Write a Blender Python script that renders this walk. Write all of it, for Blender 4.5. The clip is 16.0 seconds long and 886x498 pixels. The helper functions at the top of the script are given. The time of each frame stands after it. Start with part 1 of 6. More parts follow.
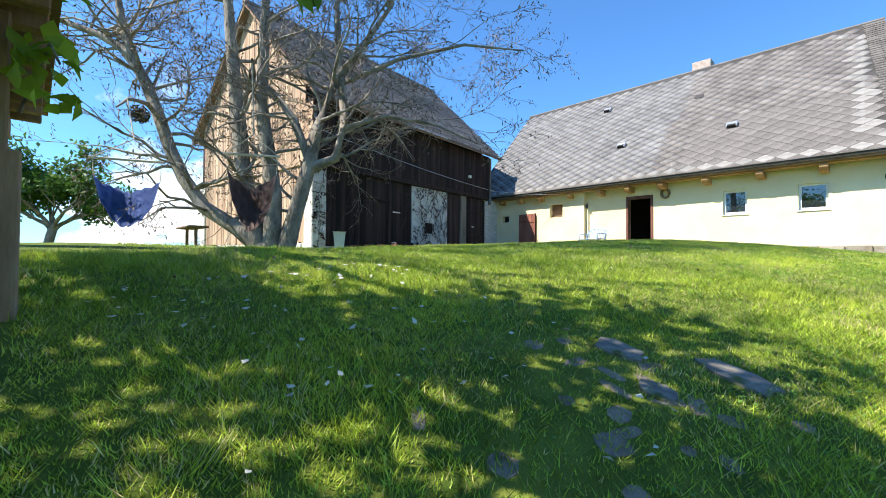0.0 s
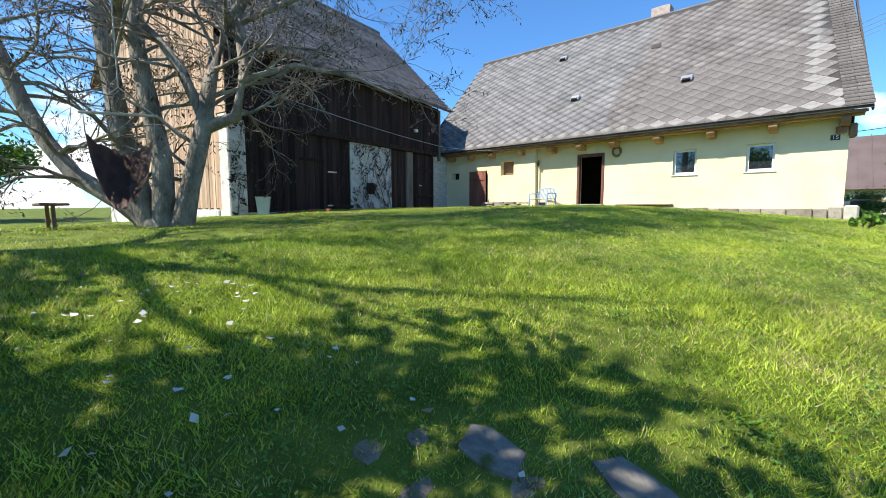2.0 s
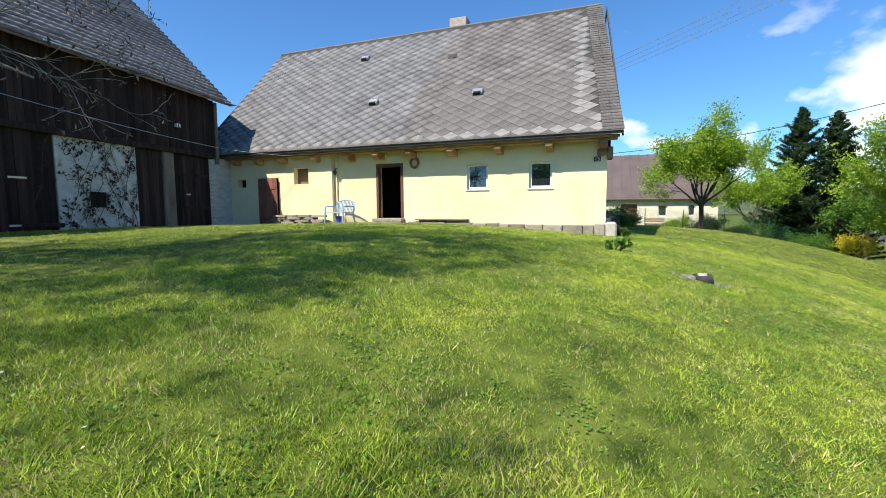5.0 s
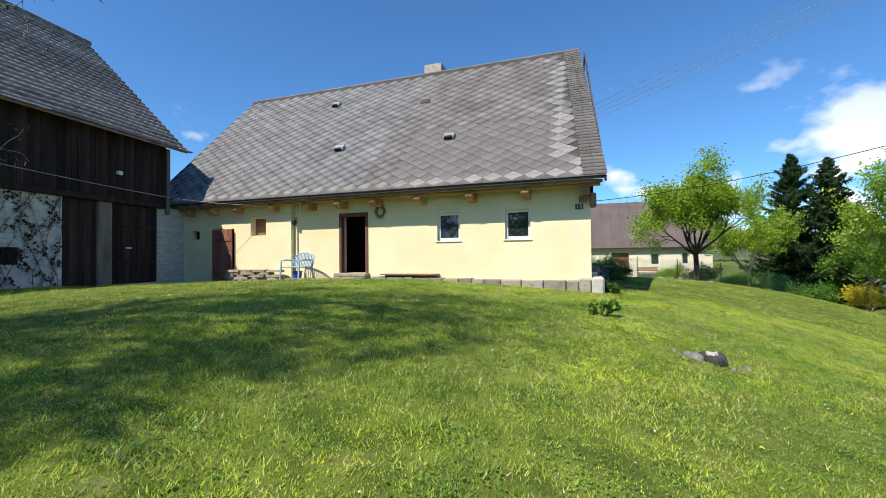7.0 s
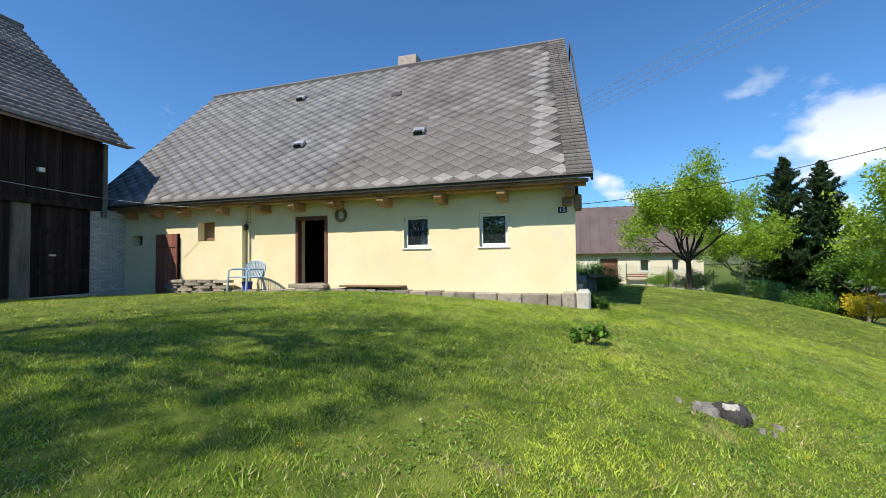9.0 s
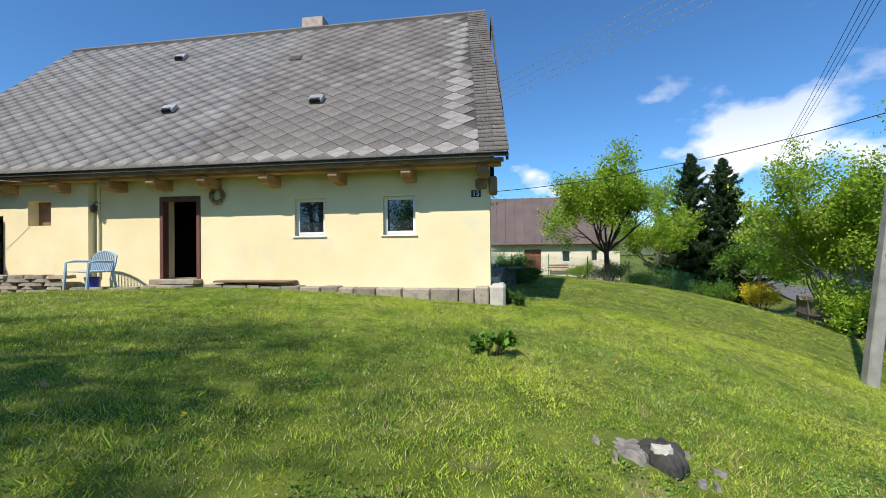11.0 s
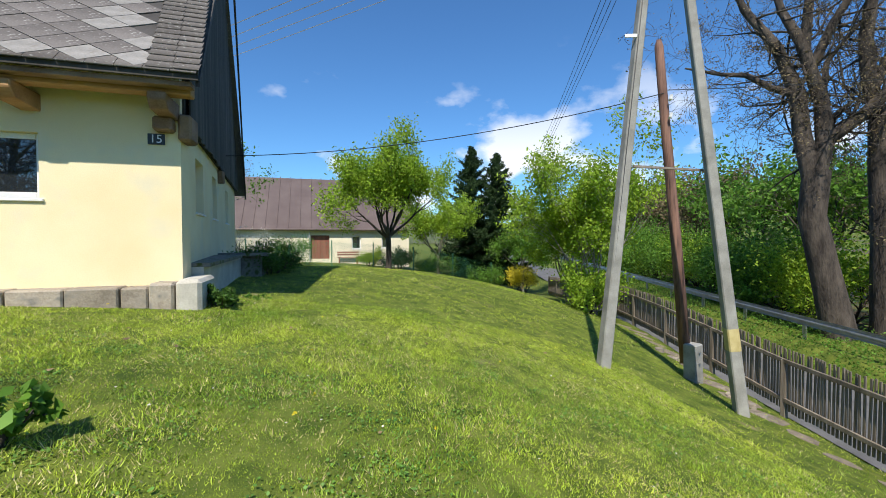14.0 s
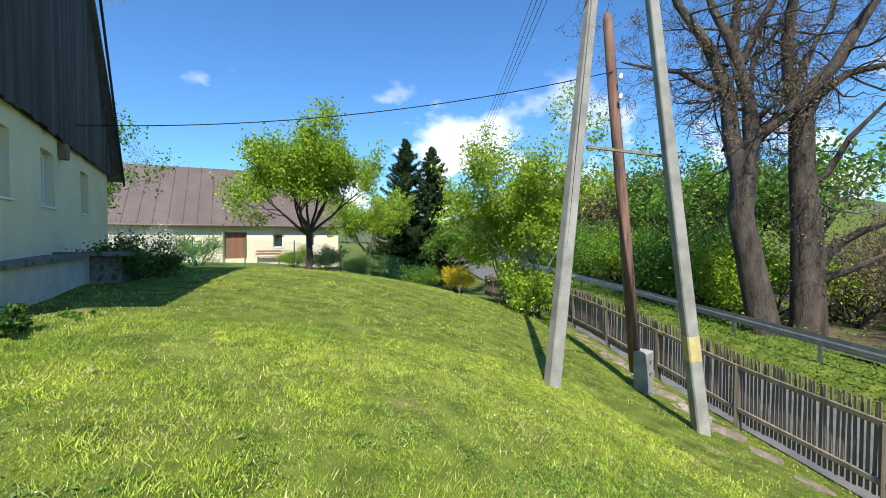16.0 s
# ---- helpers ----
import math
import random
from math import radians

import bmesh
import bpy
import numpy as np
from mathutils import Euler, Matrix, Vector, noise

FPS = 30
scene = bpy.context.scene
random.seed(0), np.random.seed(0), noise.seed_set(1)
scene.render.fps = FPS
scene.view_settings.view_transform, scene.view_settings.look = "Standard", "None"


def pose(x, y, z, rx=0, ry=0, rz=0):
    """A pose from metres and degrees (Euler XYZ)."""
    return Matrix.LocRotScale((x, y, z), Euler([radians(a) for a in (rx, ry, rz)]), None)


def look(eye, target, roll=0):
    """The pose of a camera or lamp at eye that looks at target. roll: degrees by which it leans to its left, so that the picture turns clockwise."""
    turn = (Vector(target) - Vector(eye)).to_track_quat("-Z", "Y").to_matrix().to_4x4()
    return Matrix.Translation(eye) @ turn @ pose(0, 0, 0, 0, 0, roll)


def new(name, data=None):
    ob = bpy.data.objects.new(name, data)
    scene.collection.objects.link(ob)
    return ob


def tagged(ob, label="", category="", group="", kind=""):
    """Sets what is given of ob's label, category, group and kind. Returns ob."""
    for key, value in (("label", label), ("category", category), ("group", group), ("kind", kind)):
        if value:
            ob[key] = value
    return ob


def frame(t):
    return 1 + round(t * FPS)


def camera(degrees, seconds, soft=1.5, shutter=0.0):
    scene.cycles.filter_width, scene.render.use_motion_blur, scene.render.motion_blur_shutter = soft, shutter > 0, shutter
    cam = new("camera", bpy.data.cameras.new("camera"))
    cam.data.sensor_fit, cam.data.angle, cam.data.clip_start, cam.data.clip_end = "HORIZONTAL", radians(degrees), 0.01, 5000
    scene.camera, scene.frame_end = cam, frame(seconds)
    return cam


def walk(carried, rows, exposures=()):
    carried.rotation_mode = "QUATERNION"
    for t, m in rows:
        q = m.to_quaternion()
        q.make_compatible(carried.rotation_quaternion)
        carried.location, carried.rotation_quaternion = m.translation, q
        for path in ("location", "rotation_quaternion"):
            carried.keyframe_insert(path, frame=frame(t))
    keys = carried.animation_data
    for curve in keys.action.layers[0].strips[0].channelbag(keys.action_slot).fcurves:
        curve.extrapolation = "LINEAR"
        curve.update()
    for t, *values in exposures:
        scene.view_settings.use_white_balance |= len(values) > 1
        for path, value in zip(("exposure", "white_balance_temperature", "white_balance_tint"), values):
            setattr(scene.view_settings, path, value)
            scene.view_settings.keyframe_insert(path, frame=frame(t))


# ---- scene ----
cam = camera(92.5, 16.0, soft=0.9)
PATH = [
    (0, (1.182, 1.667, 1.447), (-0.251, 3.061, 1.495), 0.4),
    (0.5, (1.1, 2.038, 1.509), (-0.337, 3.428, 1.496), 0.2),
    (1, (1.127, 2.301, 1.721), (-0.241, 3.756, 1.624), -0.0),
    (1.5, (1.108, 2.552, 1.874), (-0.227, 4.033, 1.717), -0.2),
    (2, (1.028, 2.892, 1.963), (-0.273, 4.399, 1.774), -0.1),
    (2.5, (1.038, 3.275, 2.103), (-0.151, 4.869, 1.894), 0.0),
    (3, (1.095, 3.697, 2.208), (0.037, 5.382, 2.002), 0.2),
    (3.5, (1.205, 4.107, 2.26), (0.241, 5.847, 2.054), 0.2),
    (4, (1.333, 4.581, 2.283), (0.533, 6.402, 2.082), 0.3),
    (4.2, (1.359, 4.75, 2.304), (0.628, 6.601, 2.109), 0.5),
    (6.3, (1.654, 6.878, 2.611), (0.998, 8.759, 2.438), -0.5),
    (6.5, (1.672, 7.005, 2.616), (1.013, 8.89, 2.503), -0.5),
    (7, (1.716, 7.396, 2.612), (1.06, 9.285, 2.653), -0.6),
    (7.5, (1.769, 7.761, 2.638), (1.112, 9.649, 2.691), -0.6),
    (8, (1.821, 8.111, 2.664), (1.171, 10.001, 2.728), -0.6),
    (8.2, (1.828, 8.275, 2.694), (1.189, 10.169, 2.757), -0.6),
    (10.3, (1.826, 10.068, 2.784), (1.34, 12.008, 2.822), -0.2),
    (10.5, (1.893, 10.184, 2.772), (1.474, 12.139, 2.806), -0.5),
    (11, (2.133, 10.593, 2.74), (1.827, 12.57, 2.753), -0.5),
    (11.5, (2.41, 10.966, 2.697), (2.194, 12.955, 2.688), -0.4),
    (12, (2.697, 11.376, 2.645), (2.646, 13.376, 2.62), -0.3),
    (12.5, (2.923, 11.748, 2.628), (2.981, 13.747, 2.597), -0.3),
    (13, (3.119, 12.113, 2.637), (3.387, 14.095, 2.599), -0.2),
    (13.5, (3.368, 12.523, 2.636), (3.852, 14.463, 2.589), -0.2),
    (14, (3.546, 12.896, 2.593), (4.128, 14.809, 2.545), -0.1),
    (14.5, (3.697, 13.197, 2.574), (4.401, 15.069, 2.524), -0.1),
    (15, (3.928, 13.524, 2.556), (4.703, 15.367, 2.505), -0.1),
    (15.5, (4.12, 13.905, 2.548), (4.943, 15.727, 2.496), 0.0),
    (16, (4.336, 14.343, 2.523), (5.192, 16.15, 2.469), -0.0),
]
walk(cam, [(t, look(eye, target, roll)) for t, eye, target, roll in PATH],
     exposures=((0.0, 1.05), (1.5, 0.85), (3.5, 0.65), (7.0, 0.33), (11.0, 0.22), (13.5, 0.22), (14.5, 0.32), (16.0, 0.6)))

# ---- world, sun, exposure ----
SUN = Vector((0.45, 0.893, -1.21)).normalized()
world = bpy.data.worlds.new("sky")
scene.world = world
world.use_nodes = True
wt = world.node_tree
wt.nodes.clear()


def wn(kind, **kw):
    n = wt.nodes.new(kind)
    for k, v in kw.items():
        n.inputs[k].default_value = v
    return n


sky = wt.nodes.new("ShaderNodeTexSky")
sky.sky_type = "NISHITA"
sky.sun_disc = False
sky.sun_elevation = math.asin(-SUN.z)
sky.sun_rotation = math.atan2(-SUN.x, -SUN.y)
sky.air_density, sky.dust_density, sky.ozone_density = 1.0, 0.3, 3.0
coord = wt.nodes.new("ShaderNodeTexCoord")
stretch = wt.nodes.new("ShaderNodeMapping")
stretch.inputs["Scale"].default_value = (1.0, 1.0, 1.7)
stretch.inputs["Location"].default_value = (0.35, 0.1, 0.0)
puff = wn("ShaderNodeTexNoise", Scale=5.5, Detail=9.0, Roughness=0.52)
edge = wt.nodes.new("ShaderNodeValToRGB")
edge.color_ramp.elements[0].position, edge.color_ramp.elements[1].position = 0.6, 0.72
sep = wt.nodes.new("ShaderNodeSeparateXYZ")
low = wt.nodes.new("ShaderNodeMapRange")
low.inputs["From Min"].default_value, low.inputs["From Max"].default_value = 0.42, 0.16
both = wt.nodes.new("ShaderNodeMath")
both.operation = "MULTIPLY"
mixc = wt.nodes.new("ShaderNodeMix")
mixc.data_type = "RGBA"
mixc.inputs[7].default_value = (9.0, 9.2, 9.6, 1)
bg = wn("ShaderNodeBackground", Strength=0.107)
wout = wt.nodes.new("ShaderNodeOutputWorld")
wt.links.new(coord.outputs["Generated"], stretch.inputs["Vector"])
wt.links.new(stretch.outputs["Vector"], puff.inputs["Vector"])
height = puff.outputs["Fac"]
for way, reach, lift in (((0.44, 0.88, 0.19), 0.987, 0.2), ((0.62, 0.72, 0.23), 0.982, 0.15), ((0.85, 0.42, 0.25), 0.96, 0.12), ((-0.97, 0.2, 0.04), 0.97, 0.17), ((0.2, 0.96, 0.04), 0.988, 0.15), ((-0.55, 0.8, 0.22), 0.95, -0.2)):
    dot = wt.nodes.new("ShaderNodeVectorMath")
    dot.operation = "DOT_PRODUCT"
    dot.inputs[1].default_value = Vector(way).normalized()
    near = wt.nodes.new("ShaderNodeMapRange")
    near.interpolation_type = "SMOOTHSTEP"
    near.inputs["From Min"].default_value, near.inputs["From Max"].default_value, near.inputs["To Max"].default_value = reach, 1.0, lift
    plus = wt.nodes.new("ShaderNodeMath")
    wt.links.new(coord.outputs["Generated"], dot.inputs[0])
    wt.links.new(dot.outputs["Value"], near.inputs["Value"])
    wt.links.new(height, plus.inputs[0])
    wt.links.new(near.outputs["Result"], plus.inputs[1])
    height = plus.outputs["Value"]
wt.links.new(height, edge.inputs["Fac"])
wt.links.new(coord.outputs["Generated"], sep.inputs["Vector"])
wt.links.new(sep.outputs["Z"], low.inputs["Value"])
wt.links.new(edge.outputs["Color"], both.inputs[0])
wt.links.new(low.outputs["Result"], both.inputs[1])
wt.links.new(both.outputs["Value"], mixc.inputs[0])
tone = wt.nodes.new("ShaderNodeMix")
tone.data_type, tone.blend_type = "RGBA", "MULTIPLY"
tone.inputs[0].default_value = 1.0
tone.inputs[7].default_value = (0.58, 0.97, 1.3, 1)
wt.links.new(sky.outputs["Color"], tone.inputs[6])
wt.links.new(tone.outputs[2], mixc.inputs[6])
wt.links.new(mixc.outputs[2], bg.inputs["Color"])
wt.links.new(bg.outputs["Background"], wout.inputs["Surface"])
sun = new("sun", bpy.data.lights.new("sun", "SUN"))
sun.data.energy, sun.data.angle, sun.data.color = 5.0, radians(0.55), (1.0, 0.93, 0.81)
sun.rotation_euler = SUN.to_track_quat("-Z", "Y").to_euler()


# ---- materials ----
def material(name, a, b, rough=0.8, scale=4.0, bump=0.2, fine=40.0, stretch=(1, 1, 1), rand=0.0, metal=0.0, island=0.0,
             spots=None, coat=0.0, sheen=0.0, trans=0.0, depth=0.02, spec=0.5):
    """Two colours mixed by coarse and fine noise, with relief; rand varies brightness per object, island per loose piece."""
    m = bpy.data.materials.new(name)
    m.use_nodes = True
    nt = m.node_tree
    p = nt.nodes["Principled BSDF"]
    tc = nt.nodes.new("ShaderNodeTexCoord")
    mp = nt.nodes.new("ShaderNodeMapping")
    mp.inputs["Scale"].default_value = stretch
    nt.links.new(tc.outputs["Object"], mp.inputs["Vector"])
    big = nt.nodes.new("ShaderNodeTexNoise")
    big.inputs["Scale"].default_value, big.inputs["Detail"].default_value = scale, 6
    small = nt.nodes.new("ShaderNodeTexNoise")
    small.inputs["Scale"].default_value, small.inputs["Detail"].default_value = fine, 4
    for n in (big, small):
        nt.links.new(mp.outputs["Vector"], n.inputs["Vector"])
    add = nt.nodes.new("ShaderNodeMath")
    add.operation = "MULTIPLY_ADD"
    add.inputs[1].default_value = 0.4
    nt.links.new(small.outputs["Fac"], add.inputs[0])
    nt.links.new(big.outputs["Fac"], add.inputs[2])
    ramp = nt.nodes.new("ShaderNodeMapRange")
    ramp.inputs["From Min"].default_value, ramp.inputs["From Max"].default_value = 0.5, 0.9
    nt.links.new(add.outputs[0], ramp.inputs["Value"])
    mix = nt.nodes.new("ShaderNodeMix")
    mix.data_type = "RGBA"
    mix.inputs[6].default_value, mix.inputs[7].default_value = (*a, 1), (*b, 1)
    nt.links.new(ramp.outputs["Result"], mix.inputs[0])
    out = mix.outputs[2]
    if spots:
        col, sc, lo, hi = spots
        sp = nt.nodes.new("ShaderNodeTexNoise")
        sp.inputs["Scale"].default_value, sp.inputs["Detail"].default_value = sc, 5
        nt.links.new(tc.outputs["Object"], sp.inputs["Vector"])
        sr = nt.nodes.new("ShaderNodeMapRange")
        sr.inputs["From Min"].default_value, sr.inputs["From Max"].default_value = lo, hi
        nt.links.new(sp.outputs["Fac"], sr.inputs["Value"])
        sm = nt.nodes.new("ShaderNodeMix")
        sm.data_type = "RGBA"
        sm.inputs[7].default_value = (*col, 1)
        nt.links.new(out, sm.inputs[6])
        nt.links.new(sr.outputs["Result"], sm.inputs[0])
        out = sm.outputs[2]
    for amount, kind, sock in ((rand, "ShaderNodeObjectInfo", "Random"), (island, "ShaderNodeNewGeometry", "Random Per Island")):
        if amount:
            inf = nt.nodes.new(kind)
            mr = nt.nodes.new("ShaderNodeMapRange")
            mr.inputs["To Min"].default_value, mr.inputs["To Max"].default_value = 1 - amount, 1 + amount
            nt.links.new(inf.outputs[sock], mr.inputs["Value"])
            hs = nt.nodes.new("ShaderNodeHueSaturation")
            nt.links.new(mr.outputs["Result"], hs.inputs["Value"])
            nt.links.new(out, hs.inputs["Color"])
            out = hs.outputs["Color"]
    nt.links.new(out, p.inputs["Base Color"])
    p.inputs["Roughness"].default_value, p.inputs["Metallic"].default_value = rough, metal
    p.inputs["Coat Weight"].default_value = coat
    p.inputs["Specular IOR Level"].default_value = spec
    p.inputs["Sheen Weight"].default_value = sheen
    if bump:
        bn = nt.nodes.new("ShaderNodeBump")
        bn.inputs["Strength"].default_value, bn.inputs["Distance"].default_value = bump, depth
        nt.links.new(add.outputs[0], bn.inputs["Height"])
        nt.links.new(bn.outputs["Normal"], p.inputs["Normal"])
    if trans:
        tl = nt.nodes.new("ShaderNodeBsdfTranslucent")
        nt.links.new(out, tl.inputs["Color"])
        ms = nt.nodes.new("ShaderNodeMixShader")
        ms.inputs[0].default_value = trans
        nt.links.new(p.outputs[0], ms.inputs[1])
        nt.links.new(tl.outputs[0], ms.inputs[2])
        nt.links.new(ms.outputs[0], nt.nodes["Material Output"].inputs["Surface"])
    return m


M_GROUND = material("lawn_soil", (0.052, 0.086, 0.011), (0.17, 0.205, 0.033), 0.95, 3.0, 0.9, 95, spots=((0.24, 0.2, 0.1), 1.3, 0.65, 0.78), spec=0.2)


def grass_material(name, cool, fresh, straw, share):
    """Blades: cool and fresh green in patches and clumps, every blade its own value, a share of them dry straw."""
    m = material(name, cool, fresh, 0.5, 0.7, 0, 5.5, island=0.55, trans=0.35, spec=0.35)
    nt = m.node_tree
    hue = [n for n in nt.nodes if n.bl_idname == "ShaderNodeHueSaturation"][0]
    geo = [n for n in nt.nodes if n.bl_idname == "ShaderNodeNewGeometry"][0]
    tc = [n for n in nt.nodes if n.bl_idname == "ShaderNodeTexCoord"][0]
    dry = nt.nodes.new("ShaderNodeTexNoise")
    dry.inputs["Scale"].default_value, dry.inputs["Detail"].default_value = 1.1, 4
    nt.links.new(tc.outputs["Object"], dry.inputs["Vector"])
    span = nt.nodes.new("ShaderNodeMapRange")
    span.inputs["From Min"].default_value, span.inputs["From Max"].default_value = 0.42, 0.72
    span.inputs["To Min"].default_value, span.inputs["To Max"].default_value = share * 0.3, share * 3.0
    nt.links.new(dry.outputs["Fac"], span.inputs["Value"])
    wob = nt.nodes.new("ShaderNodeMath")
    wob.operation = "MULTIPLY"
    wob.inputs[1].default_value = 7.31
    frac = nt.nodes.new("ShaderNodeMath")
    frac.operation = "FRACT"
    less = nt.nodes.new("ShaderNodeMath")
    less.operation = "LESS_THAN"
    nt.links.new(geo.outputs["Random Per Island"], wob.inputs[0])
    nt.links.new(wob.outputs[0], frac.inputs[0])
    nt.links.new(frac.outputs[0], less.inputs[0])
    nt.links.new(span.outputs["Result"], less.inputs[1])
    mix = nt.nodes.new("ShaderNodeMix")
    mix.data_type = "RGBA"
    mix.inputs[7].default_value = (*straw, 1)
    src = hue.inputs["Color"].links[0].from_socket
    nt.links.new(src, mix.inputs[6])
    nt.links.new(less.outputs[0], mix.inputs[0])
    nt.links.new(mix.outputs[2], hue.inputs["Color"])
    return m


M_BLADE = grass_material("grass_blade", (0.19, 0.32, 0.03), (0.53, 0.62, 0.073), (0.56, 0.49, 0.23), 0.12)
M_CLOVER = material("clover_leaf", (0.07, 0.19, 0.03), (0.2, 0.36, 0.06), 0.55, 1.1, 0, 6, island=0.4, trans=0.3, spec=0.35)
M_YELLOW = material("yellow_render", (0.8, 0.665, 0.4), (0.87, 0.755, 0.5), 0.9, 1.2, 0.35, 60, spots=((0.72, 0.66, 0.5), 1.6, 0.56, 0.8))
M_WHITEWASH = material("whitewash", (0.5, 0.49, 0.45), (0.72, 0.71, 0.68), 0.9, 3.5, 0.5, 30, spots=((0.3, 0.24, 0.18), 4, 0.6, 0.72))
# barn boards twice: shade in the near-black copy, sun in the brown one
M_DARKBOARD = material("weathered_shaded_board", (0.009, 0.006, 0.006), (0.04, 0.024, 0.02), 0.85, 6.0, 0.6, 60, stretch=(1, 1, 0.06), rand=0.5, island=0.4, spec=0.25)
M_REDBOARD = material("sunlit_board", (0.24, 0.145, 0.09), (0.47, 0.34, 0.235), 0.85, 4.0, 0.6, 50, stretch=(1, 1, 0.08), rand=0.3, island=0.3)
M_GABLEBOARD = material("black_board", (0.02, 0.018, 0.017), (0.06, 0.055, 0.05), 0.85, 5.0, 0.6, 60, stretch=(1, 1, 0.08), rand=0.4, island=0.4)
M_SLATE = material("slate_tile", (0.105, 0.093, 0.088), (0.185, 0.168, 0.158), 0.8, 1.2, 0.4, 45, rand=0.12, island=0.12, spots=((0.36, 0.35, 0.33), 22, 0.6, 0.74), spec=0.3)
M_OLDSLATE = material("old_slate_tile", (0.15, 0.145, 0.145), (0.25, 0.242, 0.24), 0.8, 1.2, 0.4, 45, rand=0.12, island=0.14, spots=((0.4, 0.39, 0.38), 16, 0.6, 0.74), spec=0.3)
M_PALESLATE = material("pale_slate_tile", (0.18, 0.172, 0.16), (0.28, 0.265, 0.25), 0.75, 6.0, 0.35, 50, rand=0.15, spots=((0.2, 0.18, 0.16), 18, 0.58, 0.68))
M_STEP = material("mossy_stone", (0.12, 0.112, 0.098), (0.26, 0.245, 0.215), 0.95, 6, 0.6, 30, spots=((0.07, 0.09, 0.02), 6, 0.52, 0.64))
M_SOIL = material("bare_soil", (0.13, 0.105, 0.08), (0.29, 0.24, 0.185), 0.95, 8, 0.8, 60)
M_JOINT = material("joint_felt", (0.04, 0.036, 0.034), (0.07, 0.064, 0.06), 0.9, 3, 0.2, 40)
M_LITTER = material("woodland_floor", (0.05, 0.045, 0.02), (0.13, 0.1, 0.05), 0.95, 1.2, 0.8, 20, spots=((0.06, 0.12, 0.02), 0.7, 0.5, 0.62))
M_BARNTILE = material("barn_tile", (0.17, 0.13, 0.108), (0.34, 0.28, 0.24), 0.85, 3.0, 0.5, 30, island=0.3, spec=0.25)
M_BEAM = material("eave_timber", (0.3, 0.15, 0.06), (0.5, 0.29, 0.13), 0.75, 3.0, 0.4, 40, stretch=(0.2, 1, 1))
M_OLDBEAM = material("old_timber", (0.16, 0.09, 0.05), (0.3, 0.19, 0.12), 0.8, 3.0, 0.5, 40)
M_STONE = material("sandstone", (0.21, 0.175, 0.135), (0.38, 0.33, 0.265), 0.9, 5.0, 0.6, 40, rand=0.25, spots=((0.17, 0.16, 0.14), 5, 0.56, 0.7))
M_PLASTER = material("grey_plaster", (0.42, 0.39, 0.33), (0.6, 0.57, 0.5), 0.92, 3.0, 0.5, 40)
M_CONCRETE = material("concrete", (0.2, 0.195, 0.175), (0.36, 0.35, 0.32), 0.9, 3.0, 0.4, 60)
M_ASPHALT = material("asphalt", (0.09, 0.09, 0.09), (0.16, 0.155, 0.15), 0.9, 2.0, 0.4, 120)
M_METALROOF = material("brown_metal", (0.105, 0.075, 0.068), (0.14, 0.105, 0.095), 0.5, 1.0, 0.1, 30, island=0.06)
M_CREAM = material("cream_render", (0.72, 0.66, 0.5), (0.8, 0.74, 0.58), 0.9, 1.0, 0.2, 40)
M_GALV = material("galvanised", (0.36, 0.38, 0.4), (0.5, 0.52, 0.54), 0.45, 4.0, 0.1, 60, metal=0.85)
M_BARK = material("grey_bark", (0.14, 0.122, 0.1), (0.4, 0.36, 0.31), 0.95, 4.0, 1.0, 24, stretch=(1, 1, 0.5), depth=0.06, spots=((0.07, 0.058, 0.05), 3.5, 0.6, 0.72))
M_OAKBARK = material("oak_bark", (0.025, 0.019, 0.015), (0.095, 0.076, 0.06), 0.95, 4.0, 1.0, 18, stretch=(1, 1, 0.3), depth=0.08)
M_BUD = material("catkin", (0.1, 0.07, 0.05), (0.2, 0.14, 0.1), 0.8, 9, 0, 40, island=0.4)
M_CREEPER = material("dry_creeper", (0.03, 0.02, 0.018), (0.085, 0.05, 0.045), 0.85, 5, 0, 40, island=0.4, spec=0.2)
M_OAKBUD = material("oak_young_leaf", (0.14, 0.11, 0.05), (0.26, 0.2, 0.1), 0.7, 3, 0, 20, island=0.4, trans=0.3)
M_LEAF = material("fresh_leaf", (0.18, 0.32, 0.02), (0.38, 0.52, 0.05), 0.55, 1.5, 0, 9, island=0.3, trans=0.45, spec=0.3)
M_DARKLEAF = material("dark_leaf", (0.04, 0.1, 0.02), (0.1, 0.2, 0.03), 0.5, 1.5, 0, 9, island=0.35, trans=0.3, spec=0.3)
M_MIDLEAF = material("mid_leaf", (0.08, 0.19, 0.02), (0.18, 0.34, 0.045), 0.55, 1.5, 0, 9, island=0.35, trans=0.4, spec=0.3)
M_NEEDLE = material("spruce_needle", (0.012, 0.032, 0.012), (0.045, 0.08, 0.026), 0.75, 2.0, 0, 12, island=0.4, spec=0.15)
M_BLOSSOM = material("blossom", (0.7, 0.66, 0.62), (0.85, 0.82, 0.8), 0.7, 3, 0, 20, island=0.1, trans=0.3)
M_YELLOWFLOWER = material("yellow_flower", (0.7, 0.55, 0.02), (0.85, 0.7, 0.05), 0.6, 3, 0, 20, island=0.1, trans=0.3)
M_BROWNLEAF = material("dry_leaf", (0.14, 0.09, 0.045), (0.32, 0.22, 0.12), 0.8, 3, 0, 20, island=0.3)
M_WHITE = material("white_paint", (0.76, 0.76, 0.75), (0.82, 0.82, 0.81), 0.4, 3, 0.05, 40)
M_BROWNPAINT = material("brown_paint", (0.1, 0.035, 0.025), (0.17, 0.07, 0.05), 0.6, 3, 0.3, 40, stretch=(1, 1, 0.2))
